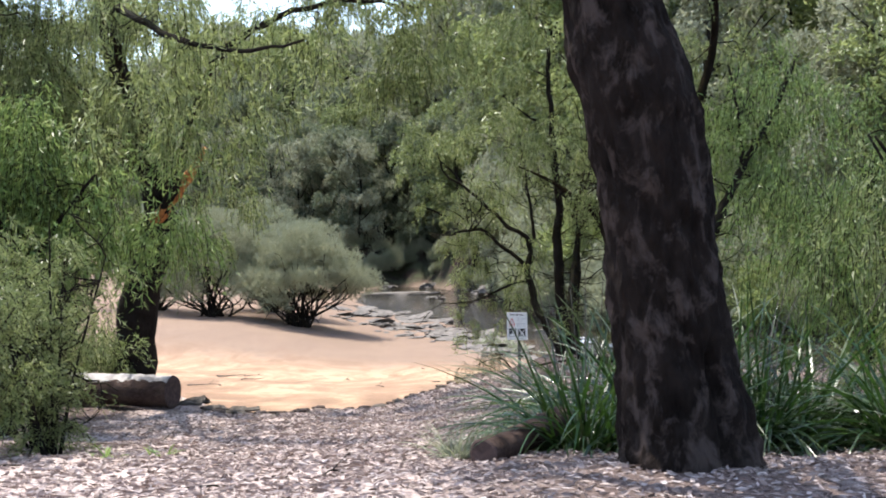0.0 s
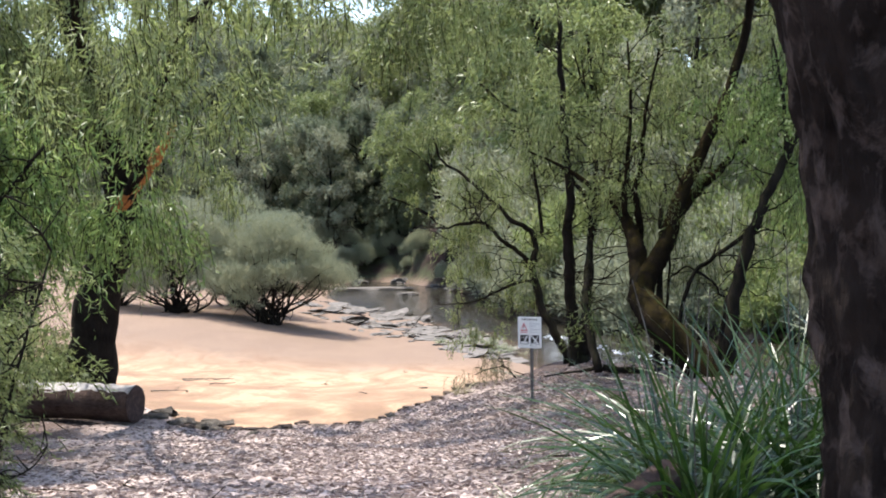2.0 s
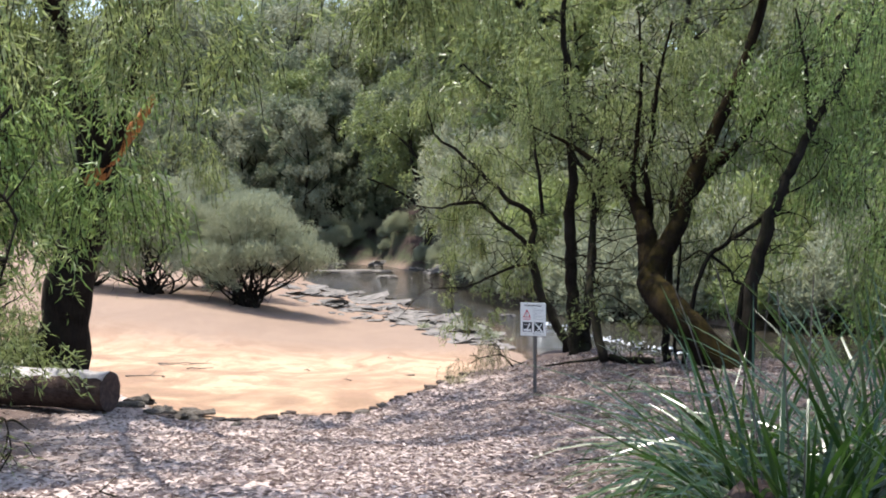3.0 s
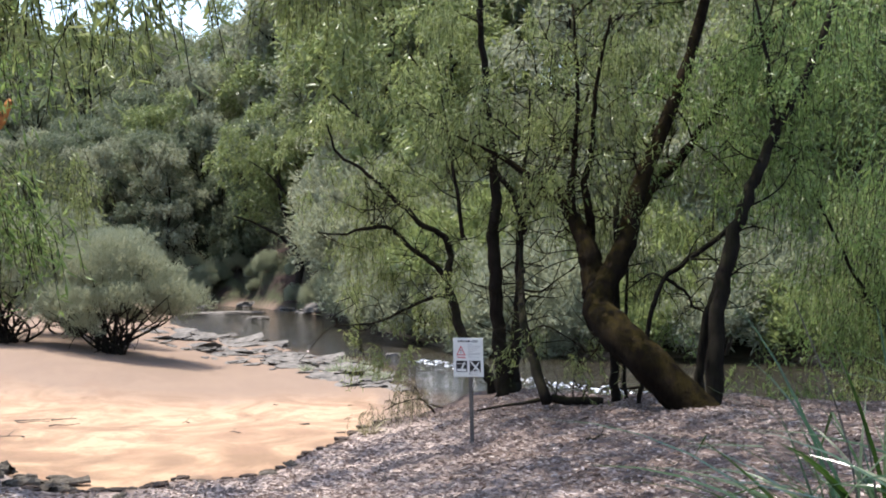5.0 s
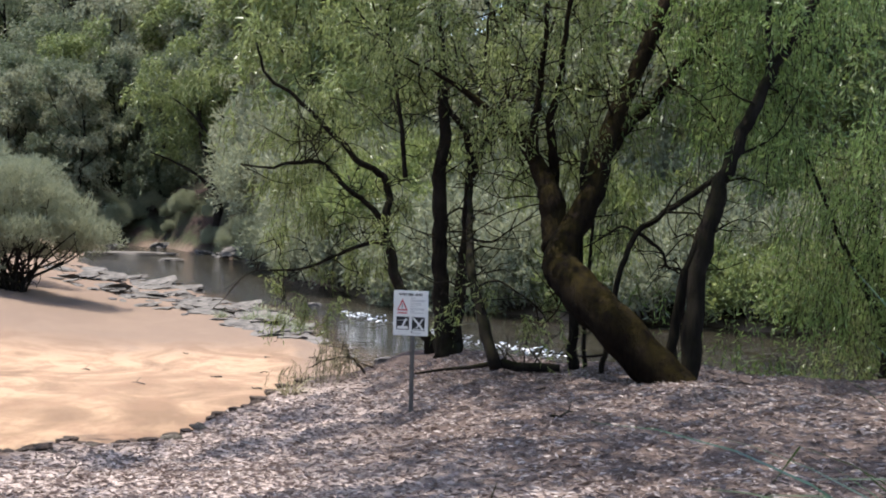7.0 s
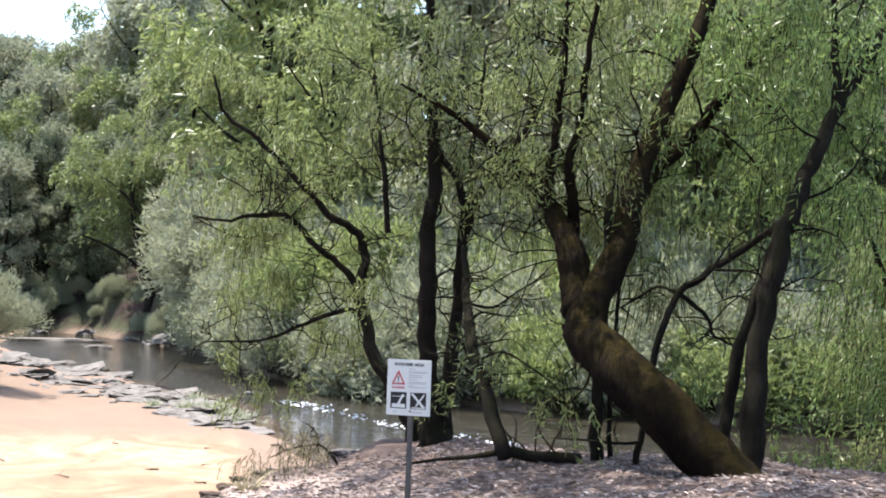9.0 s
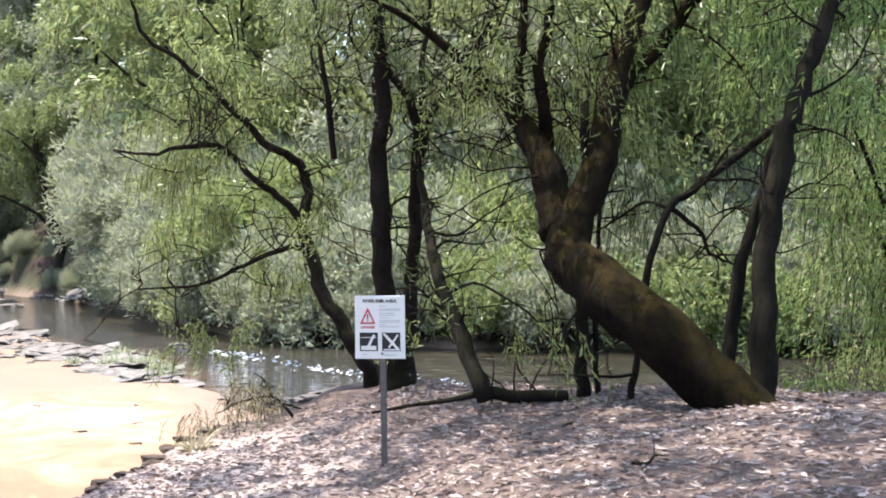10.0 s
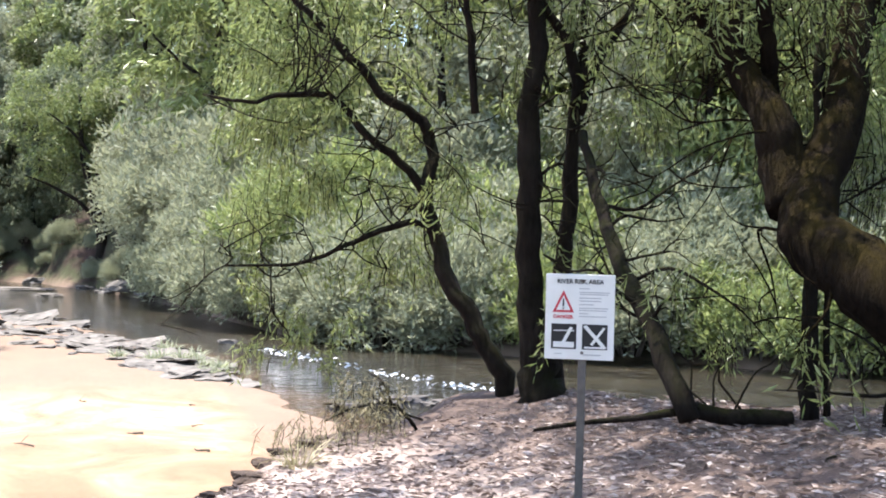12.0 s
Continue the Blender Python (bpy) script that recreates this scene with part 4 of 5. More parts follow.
# feathery bush beside the path
def feather_bush(x, y, hgt, stems, seed, label, leaf=LEAF_PEP, twigs=900):
    rng = np.random.default_rng(seed)
    b = at(x, y, -0.05)
    limbs, cl = [], []
    for k in range(stems):
        d = rng.normal(size=2) * 0.35
        tip = (x + d[0] * 1.6, y + d[1] * 1.2, b[2] + hgt * (0.6 + 0.4 * rng.random()))
        limbs.append(("stem", 0.022, 0.008, [(x + d[0] * 0.15, y + d[1] * 0.15, b[2]), (x + d[0] * 0.6, y + d[1] * 0.6, b[2] + hgt * 0.35), tip]))
        cl += [(*(np.array(tip) * f + np.array((x + d[0] * 0.4, y + d[1] * 0.4, b[2] + hgt * 0.2)) * (1 - f) + rng.normal(size=3) * 0.08), 0.25, 0.25, 0.22) for f in (0.45, 0.7, 0.95)]
    tree("bush", b, limbs, BARK_DARK, label, "bush", cl, leaf, twigs, 14, 0.4, 0.085, 0.011, seed + 1, 5, 0.5, "feathery bushes", 0.35, 0.5)


feather_bush(-3.95, 13.6, 2.5, 9, 101, "feathery fine-leaved bush with thin bare stems beside the path")
feather_bush(-4.7, 15.2, 2.4, 8, 103, "feathery fine-leaved bush with thin bare stems beside the path")
feather_bush(-4.6, 12.2, 2.2, 7, 105, "feathery fine-leaved bush with thin bare stems beside the path")


# ---- logs ----
def log(name, a, b, r, label, mat, seed, end=WOOD_END, sides=22, taper=0.94, bare=None):
    rng = np.random.default_rng(seed)
    a, b = np.array(a, float), np.array(b, float)
    ob = thing(name, tuple(a), label, "log")
    line = curve_pts([a, a * 0.67 + b * 0.33 + rng.normal(size=3) * 0.02, a * 0.33 + b * 0.67 + rng.normal(size=3) * 0.02, b], 8)
    v, f = tube(line - a, r, r * taper, sides, 0.07, rng)
    part("trunk", mesh_of("trunk", v, f[:-2], mat, True), ob)
    # paler shell along the top puts sunlight on the log into its colour
    if bare:
        ln = len(line)
        vv = v.reshape(ln, sides, 3)
        mid = vv.mean(1, keepdims=True)
        top = [j for j in range(sides) if (vv[0, j] - mid[0, 0])[2] > r * 0.42]
        cut = sorted(top, key=lambda j: (j - top[0]) % sides if top[-1] - top[0] == len(top) - 1 else (j + sides // 2) % sides)
        shell = mid + (vv[:, cut] - mid) * 1.025
        shell[:, 0] += (vv[:, cut[0]] - mid[:, 0]) * rng.normal(size=(ln, 1)) * 0.02 - [0, 0, 0.05] * rng.random((ln, 1))
        shell[:, -1] -= [0, 0, 0.09] * rng.random((ln, 1))
        m = len(cut)
        ff = [(i * m + j, i * m + j + 1, (i + 1) * m + j + 1, (i + 1) * m + j) for i in range(ln - 1) for j in range(m - 1)]
        part("sunlit_back", mesh_of("sunlit_back", shell.reshape(-1, 3), ff, bare, True), ob, "worn silver-grey back painted pale as in full sun")
    for ring, flip in ((v[:sides], 1), (v[-sides:], -1)):
        c = ring.mean(0)
        rr = np.vstack([ring, c + (ring - c) * 0.86 + unit((a - b) * flip) * 0.012, [c + unit((a - b) * flip) * 0.004]])
        ff = [(i, (i + 1) % sides, sides + (i + 1) % sides, sides + i) for i in range(sides)] + [(sides + i, sides + (i + 1) % sides, 2 * sides) for i in range(sides)]
        part("cut_end", mesh_of("cut_end", rr, ff, end), ob, "dark cut end grain")
    return ob


log("log", (-6.15, 28.85, -2.50), (-9.4, 29.8, -2.42), 0.36, "big dark log beside the path, its worn back painted sunlit pale", LOG_BARK, 7, bare=WOOD_SUNLIT)
log("fallen_log", (0.49, 11.75, -0.83), (1.28, 13.1, -0.74), 0.14, "short brown log end lying under the sedges", LOG_BARK, 8)
log("fallen_log", (3.02, 29.45, -1.93), (3.85, 29.35, -2.0), 0.07, "dark rotting log lying on top of the bank", BARK_DARK, 9, BARK_DARK)


# ---- shrubs on the sand ----
def round_shrub(x, y, rx, ry, hgt, seed, leaf, label, n=5200, group="shrubs on the sand", llen=0.16, lwid=0.035):
    rng = np.random.default_rng(seed)
    b = at(x, y, -0.05)
    ob = thing("shrub", b, label, "shrub", group)
    limbs = []
    pts, ways = [], []
    heads = []
    for k in range(30):
        a, r = rng.random() * 2 * np.pi, np.sqrt(rng.random())
        tip = np.array((rx * r * math.cos(a) * 0.85, ry * r * math.sin(a) * 0.85, hgt * (0.80 - 0.38 * rng.random() ** 1.5) * (1 - 0.25 * r * r)))
        heads.append(tip)
        limbs.append(tube(curve_pts([(tip[0] * 0.25, tip[1] * 0.25, 0), (tip[0] * 0.5 + rng.normal() * 0.12, tip[1] * 0.5, tip[2] * 0.45), tip], 4), 0.045, 0.015, 6))
    for k in range(30):
        a = rng.random() * 6.283
        heads.append(np.array((rx * math.cos(a) * (0.6 + 0.45 * rng.random()), ry * math.sin(a) * 0.9, hgt * (0.20 + 0.26 * rng.random()))))
    for v, f in limbs:
        part("stem", mesh_of("stem", v, f, BARK_GREY, True), ob)
    c = np.array(heads)
    w = rng.integers(len(c), size=n)
    d = unit(rng.normal(size=(n, 3)))
    s = np.array([rx, ry, hgt * 0.62]) * 0.33
    p = c[w] + d * s * (rng.random(n) ** 0.3)[:, None] * (0.7 + 0.5 * rng.random(len(c)))[w][:, None]
    p[:, 2] = np.maximum(p[:, 2], hgt * 0.06)
    base = np.repeat(p, 7, axis=0) + rng.normal(size=(n * 7, 3)) * 0.10
    way = unit(np.repeat(d, 7, axis=0) * 0.7 + rng.normal(size=(n * 7, 3)) * 0.6 + [0, 0, 0.5])
    part("crown", leaf_mesh("crown", base, way, llen * (0.5 + rng.random(n * 7)), lwid * (0.6 + 0.8 * rng.random(n * 7)), leaf, rng), ob, "", "stuff")
    return ob


def cloud_shrub(x, y, rx, ry, hgt, seed, leaf, label, n=7000, skirt=0.0):
    """A broad shrub: crooked bare stems that fan out under billowing rounded heads of fine leaves."""
    rng = np.random.default_rng(seed)
    ob = thing("shrub", at(x, y, -0.05), label, "shrub", "shrubs on the sand")
    heads = []
    for k in range(22):
        a, r = k * 2.4 + rng.normal() * 0.2, math.sqrt((k + 0.5) / 22)
        size = (0.28 + 0.12 * rng.random()) * rx
        z = hgt * (0.78 - 0.46 * r * r + 0.08 * rng.normal())
        heads.append((rx * 0.80 * r * math.cos(a), ry * 0.80 * r * math.sin(a), z, size))
    for k in range(int(skirt)):
        b = rng.random() * 2 * math.pi
        heads.append((rx * 0.62 * math.cos(b), ry * 0.6 * math.sin(b), hgt * (0.17 + 0.28 * rng.random()), rx * (0.16 + 0.1 * rng.random())))
    for hx, hy, hz, size in heads:
        fx, fy = rng.normal() * 0.25, rng.normal() * 0.2
        pts = [(fx, fy, 0), (fx + hx * 0.22 + rng.normal() * 0.15, fy + hy * 0.25, hz * 0.28), (hx * 0.6 + rng.normal() * 0.2, hy * 0.6, hz * 0.62), (hx, hy, hz)]
        line = curve_pts(pts, 4)
        pieces = [tube(line, 0.06, 0.02, 7, 0.25, rng)]
        for shoot in grow(rng, line, 5, 0.9, 0.5):
            pieces.append(tube(curve_pts(shoot, 2), 0.022, 0.008, 5))
        part("stem", mesh_of("stem", *join(pieces), BARK_DARK, True), ob)
    c = np.array(heads)
    wt = c[:, 3] ** 2
    w = rng.choice(len(c), size=n, p=wt / wt.sum())
    d = unit(rng.normal(size=(n, 3)))
    d[:, 2] = np.where(d[:, 2] < -0.30, -d[:, 2], d[:, 2])
    lump = 0.86 + 0.16 * np.sin(d[:, 0] * 7 + w) * np.sin(d[:, 1] * 6 + 2 * w) + 0.12 * np.sin(d[:, 2] * 9 + w)
    p = c[w, :3] + d * c[w, 3:4] * [1.15, 1.0, 0.85] * (rng.random(n) ** 0.22 * lump)[:, None]
    base = np.repeat(p, 8, axis=0) + rng.normal(size=(n * 8, 3)) * 0.07
    way = unit(np.repeat(d, 8, axis=0) * 0.8 + rng.normal(size=(n * 8, 3)) * 0.45 + [0, 0, 0.6])
    part("crown", leaf_mesh("crown", base, way, 0.12 * (0.6 + rng.random(n * 8)), 0.028 * (0.6 + 0.8 * rng.random(n * 8)), leaf, rng), ob, "", "stuff")
    return ob


cloud_shrub(-7.6, 63.0, 3.7, 2.8, 5.3, 201, LEAF_SAGE, "rounded sage-green shrub with bare fanning stems on the sand", 10500, 15)
cloud_shrub(-11.9, 63.5, 3.6, 2.6, 5.2, 202, LEAF_SAGE, "rounded sage-green shrub growing on the sandy shore", 8500, 9)
cloud_shrub(-9.8, 68.0, 3.4, 2.2, 5.6, 203, LEAF_GREY, "grey-green shrub behind the rounded shrubs", 6000, 9)
cloud_shrub(-15.5, 66.0, 3.0, 2.2, 5.0, 204, LEAF_GREY, "grey-green shrub behind the rounded shrubs", 4500, 6)

# ---- far bank ----
FAR = []
for k, leaf in enumerate((LEAF_FAR, LEAF_LIGHT, LEAF_SAGE, LEAF_PEP)):
    rng = np.random.default_rng(300 + k)
    hgt = 15.0
    limbs = [("trunk", 0.24, 0.08, [(0, 0, -0.3), (0.3, 0.1, 3.5), (-0.2, 0.2, 8), (0.2, 0, hgt * 0.85)])]
    cl = []
    for j in range(7):
        a, z = rng.random() * 6.3, hgt * (0.22 + 0.55 * rng.random())
        e = (math.cos(a) * 3.2, math.sin(a) * 3.2, z + 2.5)
        limbs.append(("limb", 0.09, 0.03, [(0.1, 0.1, z), (e[0] * 0.5, e[1] * 0.5, z + 1.0), e]))
    for j in range(46):
        z = hgt * (0.16 + 0.84 * rng.random())
        wd = 3.6 * math.sqrt(max(0.05, 1 - ((z / hgt - 0.55) / 0.55) ** 2))
        a, r = rng.random() * 6.3, math.sqrt(rng.random())
        cl.append((math.cos(a) * r * wd, math.sin(a) * r * wd, z, 1.0, 1.0, 0.75))
    FAR.append(tree("tree", (0, 0, 0), limbs, BARK_DARK, "tall dark green forest tree across the river", "tree", cl, leaf, 1900, 6, 1.5, 0.42, 0.13, 310 + k, 0, 1.0, "forest across the river", 0.55, 0.5, 6))
BUSH = []
for k, leaf in enumerate((LEAF_GREY, LEAF_LIGHT, LEAF_SAGE)):
    ob = round_shrub(0, 0, 2.6, 2.4, 4.2, 330 + k, leaf, "grey-green bush overhanging the far water's edge", 2200, "bushes along the far bank", 0.26, 0.07)
    BUSH.append(ob)
frng = np.random.default_rng(77)
first = set()


def under_gap(x, y, s):
    """Trees stay lower where the sky shows over the bend of the river."""
    d, az = math.hypot(x + 1.5, y - 8), math.degrees(math.atan2(x + 1.5, y - 8))
    return min(s, max(0.4, (d * math.tan(radians(9.7)) + 0.3 - float(height(x, y))) / 16.8)) if -7.5 < az < -0.8 else s


for k in range(88):
    x = -55 + 110 * frng.random()
    row = k % 4
    y = float(lerp(x, FARBANK)) + (4, 11, 20, 32)[row] + frng.random() * 5 + (4.0 if x < 3 else 0.0)
    s = (0.75, 0.95, 1.15, 1.3)[row] * (0.8 + 0.4 * frng.random()) * (1.25 if -1 < x < 30 else 1.0)
    s = under_gap(x, y, s)
    src = FAR[((1, 3, 1, 2) if x > 5 else (0, 0, 2, 3))[frng.integers(4)]]
    if abs(x - 0.6) < 4.0 and row == 0:
        continue
    m = Matrix.LocRotScale((x, y, float(height(x, y)) - 0.2), Euler((0, 0, frng.random() * 6.3)), (s, s, s))
    if src.name not in first:
        first.add(src.name)
        src.matrix_basis = m
    else:
        copy_thing(src, m) if src.scale[0] == 1 else copy_thing(src, m @ Matrix.Diagonal((1 / src.scale[0],) * 3).to_4x4())
for k in range(30):
    x = -34 + 38 * (k / 29) + frng.normal() * 0.5
    y = float(lerp(x, FARBANK)) + 4.6 + 4.5 * (k % 2) + frng.random()
    s = under_gap(x, y, 0.5 + 0.3 * frng.random())
    if abs(x - 0.4) < 3.0 and k % 2 == 0:
        continue
    copy_thing(FAR[(0, 0, 2)[k % 3]], Matrix.LocRotScale((x, y, float(height(x, y)) - 0.5), Euler((0, 0, frng.random() * 6.3)), (s, s, s)) @ Matrix.Diagonal((1 / FAR[(0, 0, 2)[k % 3]].scale[0],) * 3).to_4x4())
for k in range(46):
    x = -42 + 62 * (k / 45) + frng.normal()
    y = float(lerp(x, FARBANK)) + (30, 42, 55, 70)[k % 4] + 6 * frng.random()
    s = under_gap(x, y, 0.8 + 0.4 * frng.random())
    copy_thing(FAR[k % 4], Matrix.LocRotScale((x, y, float(height(x, y)) - 0.5), Euler((0, 0, frng.random() * 6.3)), (s, s, s)) @ Matrix.Diagonal((1 / FAR[k % 4].scale[0],) * 3).to_4x4())
for k in range(80):
    x = 4.5 + 43 * (k / 79) ** 1.2  + frng.normal() * 0.5
    y = float(lerp(x, FARBANK)) - 0.2 + (0.0, 2.4, 5.5, 9.0, 13.0)[k % 5] + frng.random()
    s = (0.8 + 0.45 * frng.random()) * (1.0, 1.1, 1.25, 1.4, 1.5)[k % 5]
    kind = frng.integers(3)
    src = BUSH[2 if kind == 1 and x < 8 else kind]
    m = Matrix.LocRotScale((x, y, float(height(x, y)) - 0.15), Euler((0, 0, frng.random() * 6.3)), (s, s, s))
    if src.name not in first:
        first.add(src.name)
        src.matrix_basis = m
    else:
        copy_thing(src, m @ Matrix.Diagonal((1 / src.scale[0],) * 3).to_4x4())

for k in range(16):
    x = -9.0 + 12.5 * (k / 15) + frng.normal() * 0.4
    y = float(lerp(x, FARBANK)) + 1.6 + 3.6 * frng.random()
    s = 0.24 + 0.24 * frng.random()
    src = BUSH[(0, 2)[k % 2]]
    copy_thing(src, Matrix.LocRotScale((x, y, float(height(x, y)) - 0.1), Euler((0, 0, frng.random() * 6.3)), (s, s, s)) @ Matrix.Diagonal((1 / src.scale[0],) * 3).to_4x4())

# dark-trunked tree standing over the bare bank
DB = at(1.3, 105.0, -0.3)
dx, dy, dz = DB
bole = [DB, (dx - 0.1, dy, dz + 2.0), (dx - 0.7, dy, dz + 4.4), (dx - 1.4, dy + 0.2, dz + 7.0), (dx - 1.6, dy + 0.3, dz + 10.5)]
bough_a = [(dx - 0.1, dy, dz + 2.2), (dx - 1.4, dy - 0.3, dz + 3.6), (dx - 3.2, dy - 0.4, dz + 4.6), (dx - 4.8, dy - 0.4, dz + 5.2)]
bough_b = [(dx - 0.6, dy, dz + 4.2), (dx - 0.5, dy - 0.3, dz + 6.0), (dx - 2.0, dy - 0.4, dz + 8.0), (dx - 3.6, dy - 0.4, dz + 9.2)]
bough_c = [(dx - 0.2, dy, dz + 2.6), (dx + 0.5, dy, dz + 5.0), (dx + 0.6, dy, dz + 7.5), (dx + 1.4, dy, dz + 10.0)]
drng = np.random.default_rng(88)
cl = [(*(np.array((dx - 1.2, dy + 1.2, dz + 9.0)) + drng.normal(size=3) * [2.8, 1.2, 2.2]), 1.0, 1.0, 0.8) for _ in range(60)]
tree("tree", DB, [("trunk", 0.42, 0.10, bole), ("limb", 0.17, 0.04, bough_a), ("limb", 0.16, 0.04, bough_b), ("limb", 0.2, 0.05, bough_c)], BARK_DARK, "dark-trunked spreading tree above the bare far bank", "tree", cl, LEAF_PEP, 1900, 7, 1.2, 0.34, 0.10, 89, 3, 1.8, "", 0.6, 0.5)


# ---- shore rocks ----
def rock_mesh(seed, mat, flat=0.35):
    rng = np.random.default_rng(seed)
    bm = bmesh.new()
    bmesh.ops.create_icosphere(bm, subdivisions=3, radius=1.0)
    off = Vector(rng.random(3) * 50)
    for v in bm.verts:
        n0 = v.co.normalized()
        k = 1 + 0.45 * noise.noise(n0 * 1.3 + off) + 0.28 * noise.noise(n0 * 3.5 + off) + 0.1 * noise.noise(n0 * 8 + off)
        v.co = n0 * k
        v.co.z = max(-0.5, min(v.co.z, 0.62 + 0.12 * noise.noise(v.co * 2 + off))) * flat
    me = bpy.data.meshes.new("rock")
    bm.to_mesh(me)
    bm.free()
    me.materials.append(mat)
    return me


ROCKS = [rock_mesh(400 + k, ROCK) for k in range(4)] + [rock_mesh(410 + k, ROCK_DARK, 0.5) for k in range(2)]
INNER = ((53, 2.3), (57, 0.9), (61, -1.2), (65, -4.0), (67, -6.2), (72, -7.4), (79, -7.8))
rrng = np.random.default_rng(9)
for k in range(240):
    y = 54 + 25 * rrng.random()
    lo, hi = float(lerp(y, INNER)), float(lerp(y, SHORE)) + 0.35
    if hi <= lo:
        continue
    t = rrng.random() ** 0.6
    x = lo + (hi - lo) * t
    dark = rrng.random() < 0.2
    s = (0.12 + 0.62 * rrng.random() ** 2.2) * (0.55 if dark else 1.0)
    ob = new("rock", ROCKS[4 + rrng.integers(2)] if dark else ROCKS[rrng.integers(4)])
    tall = 0.55 + 0.45 * rrng.random() if dark or rrng.random() < 0.15 else 0.3 + 0.35 * rrng.random()
    ob.matrix_basis = Matrix.LocRotScale((x, y, max(float(height(x, y)), LEVEL - 0.05) + 0.02), Euler((rrng.normal() * 0.11, rrng.normal() * 0.11, rrng.random() * 6.3)), (s * (1.1 + 0.7 * rrng.random()), s, s * tall))
    tagged(ob, "dark wet stone at the water's edge" if dark else "flat pale rock at the water's edge", "rock", "rocks at the water's edge")


# the wide second entry is a low sandbar, shaped from a flattened rock
for x, y, sx, sy in ((-1.9, 95.5, 0.75, 0.5), (-5.2, 101.5, 3.6, 0.8), (4.2, 66.5, 0.35, 0.2), (6.3, 50.5, 0.7, 0.35), (5.6, 49.6, 0.5, 0.3), (7.2, 49.8, 0.5, 0.3), (4.6, 49.2, 0.4, 0.25)):
    ob = new("rock", ROCKS[int(abs(x)) % 4] if y > 60 else ROCKS[4 + int(x) % 2])
    ob.matrix_basis = Matrix.LocRotScale((x, y, LEVEL + 0.03), Euler((0, 0, 0.2)), (sx, sy, 0.45))
    tagged(ob, "flat pale rock breaking the river surface", "rock", "rocks in the river")


for x, y, sx in ((2.6, 96.6, 1.3), (1.6, 99.6, 0.9), (3.4, 93.4, 0.8), (0.4, 103.0, 0.7), (-2.6, 110.6, 0.8), (-6.0, 110.2, 0.6)):
    ob = new("rock", ROCKS[int(abs(y)) % 4])
    ob.matrix_basis = Matrix.LocRotScale((x, y, max(float(height(x, y)), LEVEL) + 0.05), Euler((0.1, 0, y)), (sx, sx * 0.8, sx * 1.3))
    tagged(ob, "grey boulder at the foot of the bare far bank", "rock", "boulders below the far bank")


# ---- leaf litter ----
def litter():
    rng = np.random.default_rng(55)
    n = 150000
    y = 5.0 + 27.0 * rng.random(n) ** 1.05 + rng.normal(size=n) * 0.8
    x = 0.8 + rng.normal(size=n) * 4.2
    keep = (y < lerp(x, EDGE) - 0.22 - 0.25 * rng.random(n)) & (y > 3) & (rng.random(n) < 0.55 + 0.45 * sunlit_path(x, y))
    x, y = x[keep], y[keep]
    n = len(x)
    p = np.stack([x, y, height(x, y) + 0.006 + 0.01 * rng.random(n)], 1)
    a = rng.random(n) * 6.283
    way = unit(np.stack([np.cos(a), np.sin(a), rng.normal(size=n) * 0.12], 1))
    me = leaf_mesh("leaf_litter", p, way, 0.05 + 0.085 * rng.random(n), 0.014 + 0.024 * rng.random(n), LITTER, rng)
    tagged(new("leaf_litter", me), "dry grey-brown fallen leaves covering the ground", "leaf litter", "", "stuff")


litter()


# ---- small growth and debris ----
def weed(x, y, hgt, seed, label, leaf, n=60, wid=0.012):
    rng = np.random.default_rng(seed)
    ob = thing("weed", at(x, y, -0.02), label, "weed", "weeds")
    v, f = blades(rng, (0, 0, 0), n, hgt, wid, 5, 60, 0.12, 4)
    part("foliage", mesh_of("foliage", v, f, leaf), ob, "", "stuff")


wr = np.random.default_rng(500)
for k in range(16):
    y = 55 + 9 * wr.random()
    weed(float(lerp(y, SHORE)) - 0.3 + wr.normal() * 0.8, y, 0.35 + 0.25 * wr.random(), 510 + k, "small grey-green weed among the shore rocks", LEAF_GREY, 70, 0.03)
for k, (x, y) in enumerate(((-3.1, 12.6), (-2.75, 13.3))):
    weed(x, y, 0.22, 540 + k, "small fresh green seedling in the leaf litter", LEAF_BRIGHT, 16, 0.03)
weed(0.25, 12.35, 0.5, 550, "soft grey-green herb beside the log end", LEAF_GREY, 160, 0.01)
weed(0.55, 12.6, 0.45, 551, "soft grey-green herb beside the log end", LEAF_GREY, 160, 0.01)
ARCH = at(1.5, 32.3, -0.05)
ax, ay, az = ARCH
arch = [ARCH, (ax - 0.12, ay, az + 0.16), (ax - 0.30, ay + 0.05, az + 0.30), (ax - 0.62, ay + 0.1, az + 0.26), (ax - 0.95, ay + 0.1, az + 0.12)]
arch_up = [(ax - 0.28, ay + 0.05, az + 0.29), (ax - 0.36, ay + 0.1, az + 0.5), (ax - 0.55, ay + 0.1, az + 0.62)]
cl = [(ax - 0.45 - 0.09 * k, ay + 0.1, az + 0.45 - 0.055 * k, 0.14, 0.2, 0.14) for k in range(9)]
tree("bush", ARCH, [("stem", 0.022, 0.008, arch), ("stem", 0.014, 0.005, arch_up)], BARK_DARK, "dry straggly bush arching over the sandy bank edge", "bush", cl, LEAF_DRY, 95, 14, 0.42, 0.085, 0.010, 563, 1, 0.3, "feathery bushes", 0.75, 0.3)
weed(0.2, 31.9, 0.5, 564, "upright dry weed on the sandy bank edge", LEAF_DRY, 60, 0.012)


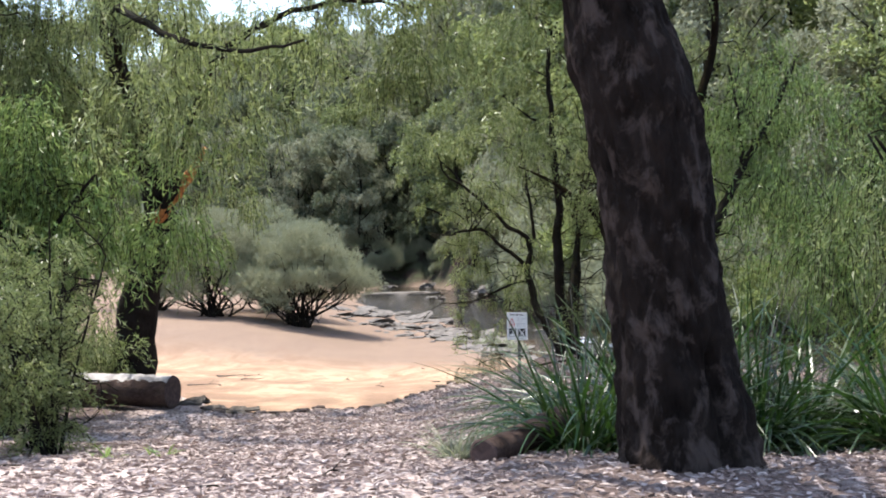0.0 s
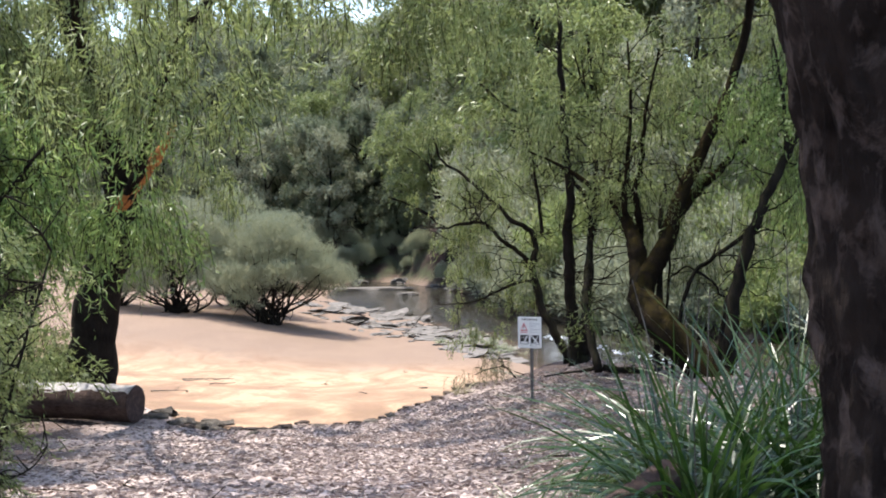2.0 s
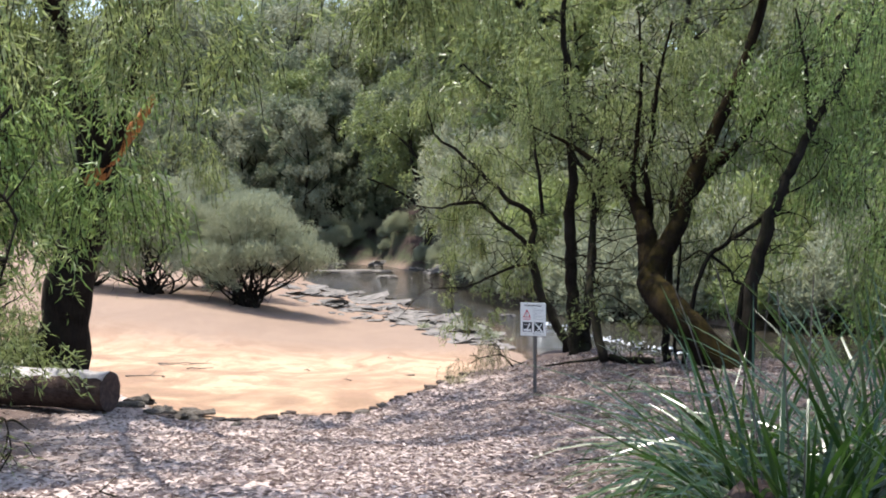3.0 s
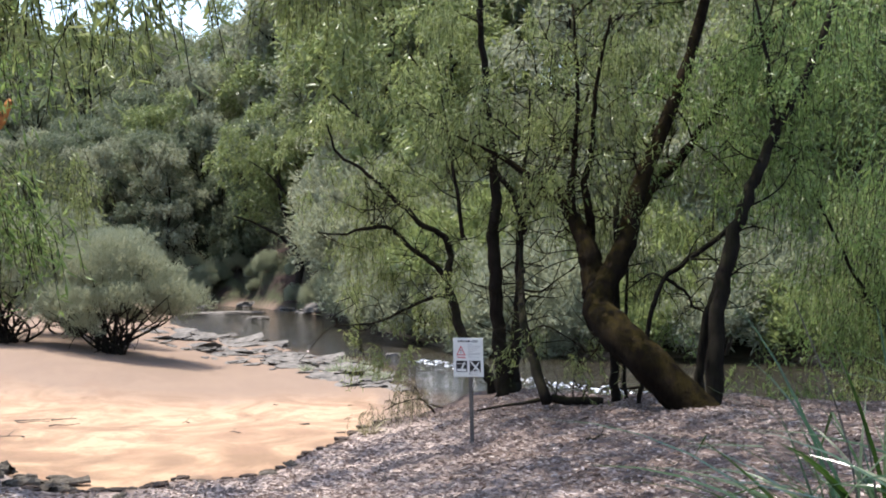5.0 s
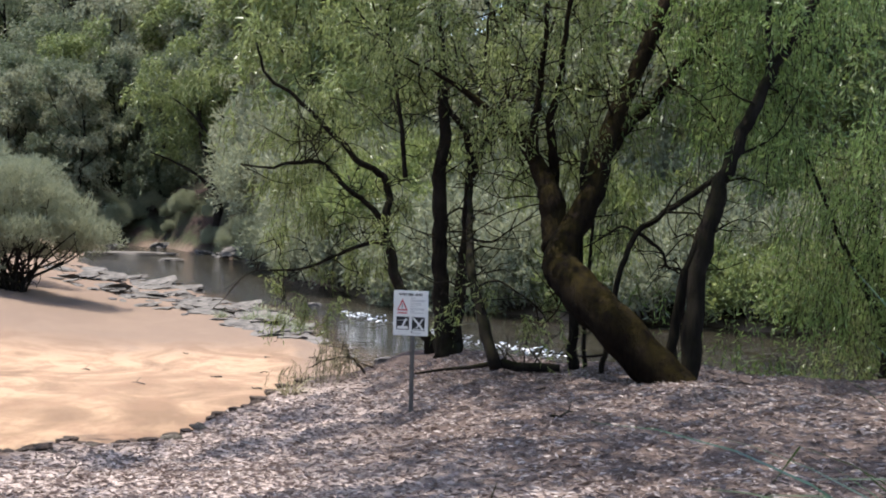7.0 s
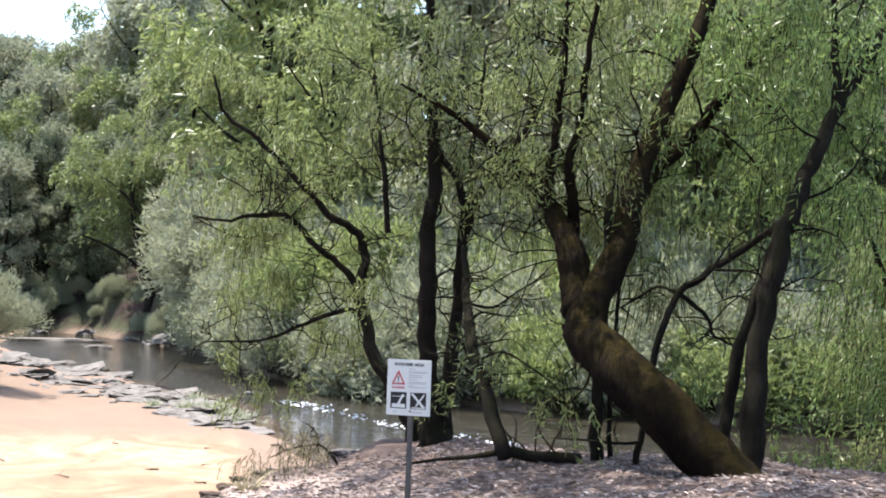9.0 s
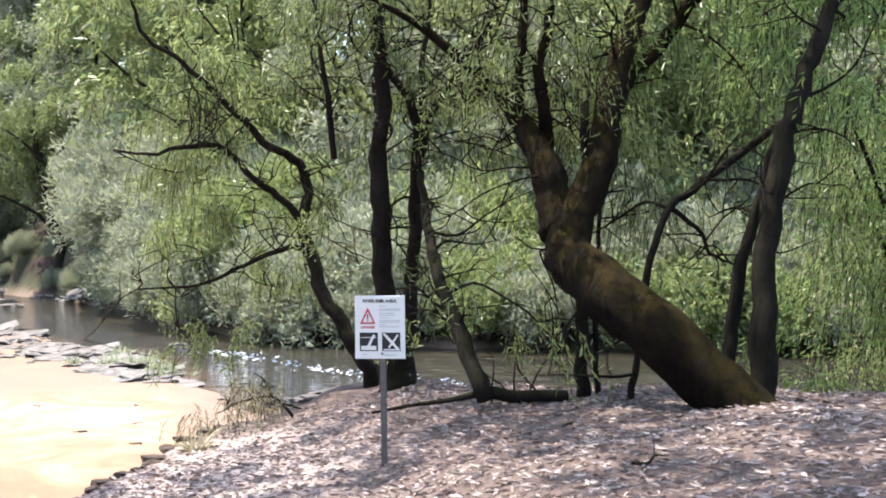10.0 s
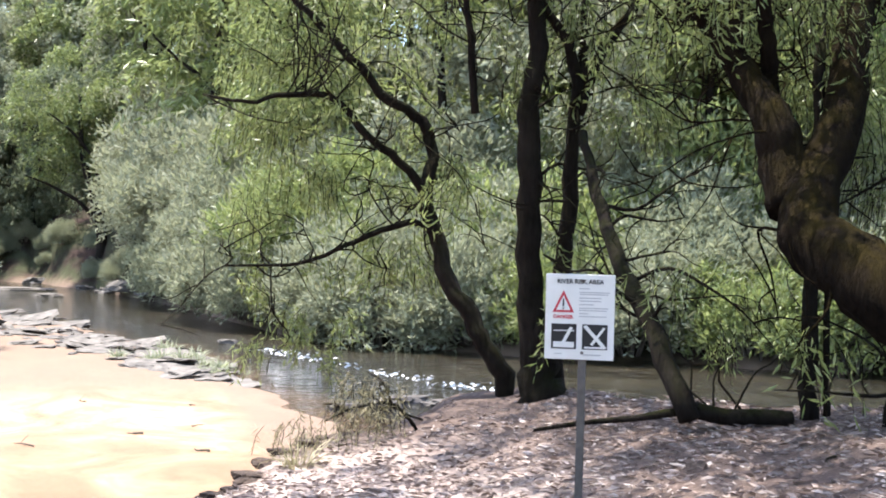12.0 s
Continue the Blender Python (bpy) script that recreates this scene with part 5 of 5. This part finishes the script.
def stick(a, b, r, seed, label, mat=BARK_GREY, name="stick"):
    rng = np.random.default_rng(seed)
    a, b = np.array(a, float), np.array(b, float)
    ob = thing(name, tuple(a), label, "stick", "sticks and bark")
    mid = [a * (1 - t) + b * t + rng.normal(size=3) * [0.05, 0.05, 0.012] for t in (0.3, 0.65)]
    v, f = tube(curve_pts([a, *mid, b], 4) - a, r, r * 0.4, 6, 0.2, rng)
    part("wood", mesh_of("wood", v, f, mat, True), ob)
    if rng.random() < 0.5:
        v, f = tube(curve_pts([mid[1], mid[1] + np.array((0.12, 0.25, 0.10))], 3) - a, r * 0.5, r * 0.2, 5)
        part("side_twig", mesh_of("side_twig", v, f, mat, True), ob)


sr = np.random.default_rng(600)
for k in range(6):
    x, y = -8.2 + 1.3 * sr.random(), 38.5 + 6 * sr.random()
    a = sr.normal() * 0.5
    ln = 0.5 + 0.7 * sr.random()
    stick(at(x, y, 0.03), at(x + ln * math.cos(a), y + ln * math.sin(a), 0.10), 0.02, 610 + k, "bare grey dead branch lying on the sand")
for k in range(26):
    x = -4 + 11 * sr.random()
    y = 9 + 20 * sr.random()
    if y > float(lerp(x, EDGE)) - 0.5 or (abs(x - 1.9) < 1 and y < 11):
        continue
    a = sr.random() * 6.3
    ln = 0.2 + 0.5 * sr.random()
    stick(at(x, y, 0.012), at(x + ln * math.cos(a), y + ln * math.sin(a), 0.014), 0.009 + 0.01 * sr.random(), 640 + k, "dark dry stick lying in the leaf litter", BARK_DARK)
stick(at(-0.6, 32.3, 0.03), at(0.6, 33.4, 0.05), 0.03, 690, "bare root along the bank edge", BARK_DARK)
stick((1.9, 33.0, -2.55), (0.95, 32.7, -2.2), 0.014, 691, "thin bent dead branch over the bank edge", BARK_DARK)
stick((2.9, 29.5, -1.95), (1.9, 30.2, -2.2), 0.04, 692, "dark exposed root running down the bank", BARK_DARK)


def bark_piece(x, y, size, seed, label):
    rng = np.random.default_rng(seed)
    n = 7
    a = np.linspace(-0.9, 0.9, n)
    rows = []
    ln = size * (0.8 + 0.5 * rng.random())
    for t in np.linspace(-0.5, 0.5, 5):
        w = size * 0.35 * (1 - 0.7 * abs(t) ** 1.5) * (0.85 + 0.3 * rng.random())
        rows.append(np.stack([np.full(n, t * ln), np.sin(a) * w, np.cos(a) * w * 0.55 + rng.normal(size=n) * size * 0.03], 1))
    v = np.array(rows)
    low = v - [0, 0, size * 0.07]
    v = np.vstack([v.reshape(-1, 3), low.reshape(-1, 3)])
    f = []
    m = 5 * n
    for i in range(4):
        for j in range(n - 1):
            q = (i * n + j, i * n + j + 1, (i + 1) * n + j + 1, (i + 1) * n + j)
            f += [q, tuple(c + m for c in reversed(q))]
        f += [(i * n, (i + 1) * n, (i + 1) * n + m, i * n + m), ((i + 1) * n - 1 + n, (i + 1) * n - 1, (i + 1) * n - 1 + m, (i + 1) * n - 1 + n + m)]
    ob = new("bark_piece", mesh_of("bark_piece", v, f, BARK_GREY))
    ob.matrix_basis = pose(*at(x, y, -0.01), rng.normal() * 8, rng.normal() * 8, rng.random() * 360)
    tagged(ob, label, "bark", "sticks and bark")


for k in range(16):
    bark_piece(-6.0 + 1.5 * sr.random(), 29.3 + 1.7 * sr.random(), 0.3 + 0.4 * sr.random(), 700 + k, "curled piece of shed bark on the bank edge")
for k in range(6):
    x = -4.2 + 3.4 * sr.random()
    bark_piece(x, float(lerp(x, EDGE)) - 0.2 - 0.5 * sr.random(), 0.16 + 0.2 * sr.random(), 730 + k, "curled piece of shed bark on the bank edge")
CLODS = [rock_mesh(420 + k, CLOD, 0.7) for k in range(3)]
for k in range(80):
    x = -5.2 + 6.0 * sr.random()
    y = float(lerp(x, EDGE)) + 0.14 * math.sin(x * 3.1) + 0.08 * math.sin(x * 8.3 + 1) + 0.10 * sr.normal()
    ob = new("earth_clod", CLODS[k % 3])
    s0 = 0.03 + 0.10 * sr.random() ** 2
    ob.matrix_basis = Matrix.LocRotScale(at(x, y, -0.01), Euler((0, 0, sr.random() * 6.3)), (s0 * 1.5, s0 * 1.1, s0 * 1.2))
    tagged(ob, "dark crumbled earth clod on the bank lip", "clod", "clods on the bank lip")
log("fallen_log", (2.62, 8.55, -0.66), (3.6, 8.8, -0.62), 0.075, "short dark log half buried in leaf litter", BARK_DARK, 17, BARK_DARK, 14)
# dark driftwood scraps on the sand
dw = np.random.default_rng(97)
for k, (x, y) in enumerate(((0.2, 38.5), (-0.5, 41.5), (0.5, 43.5), (-2.2, 40.0), (0.9, 47.5), (-3.6, 44.0), (-1.2, 48.5), (0.6, 36.2))):
    a = dw.random() * 3.1
    ln = 0.2 + 0.35 * dw.random()
    p, q = at(x, y, 0.025), at(x + math.cos(a) * ln, y + math.sin(a) * ln, 0.03)
    stick(p, q, 0.014 + 0.012 * dw.random(), 760 + k, "short brown driftwood scrap lying on the sand", BARK_GREY)
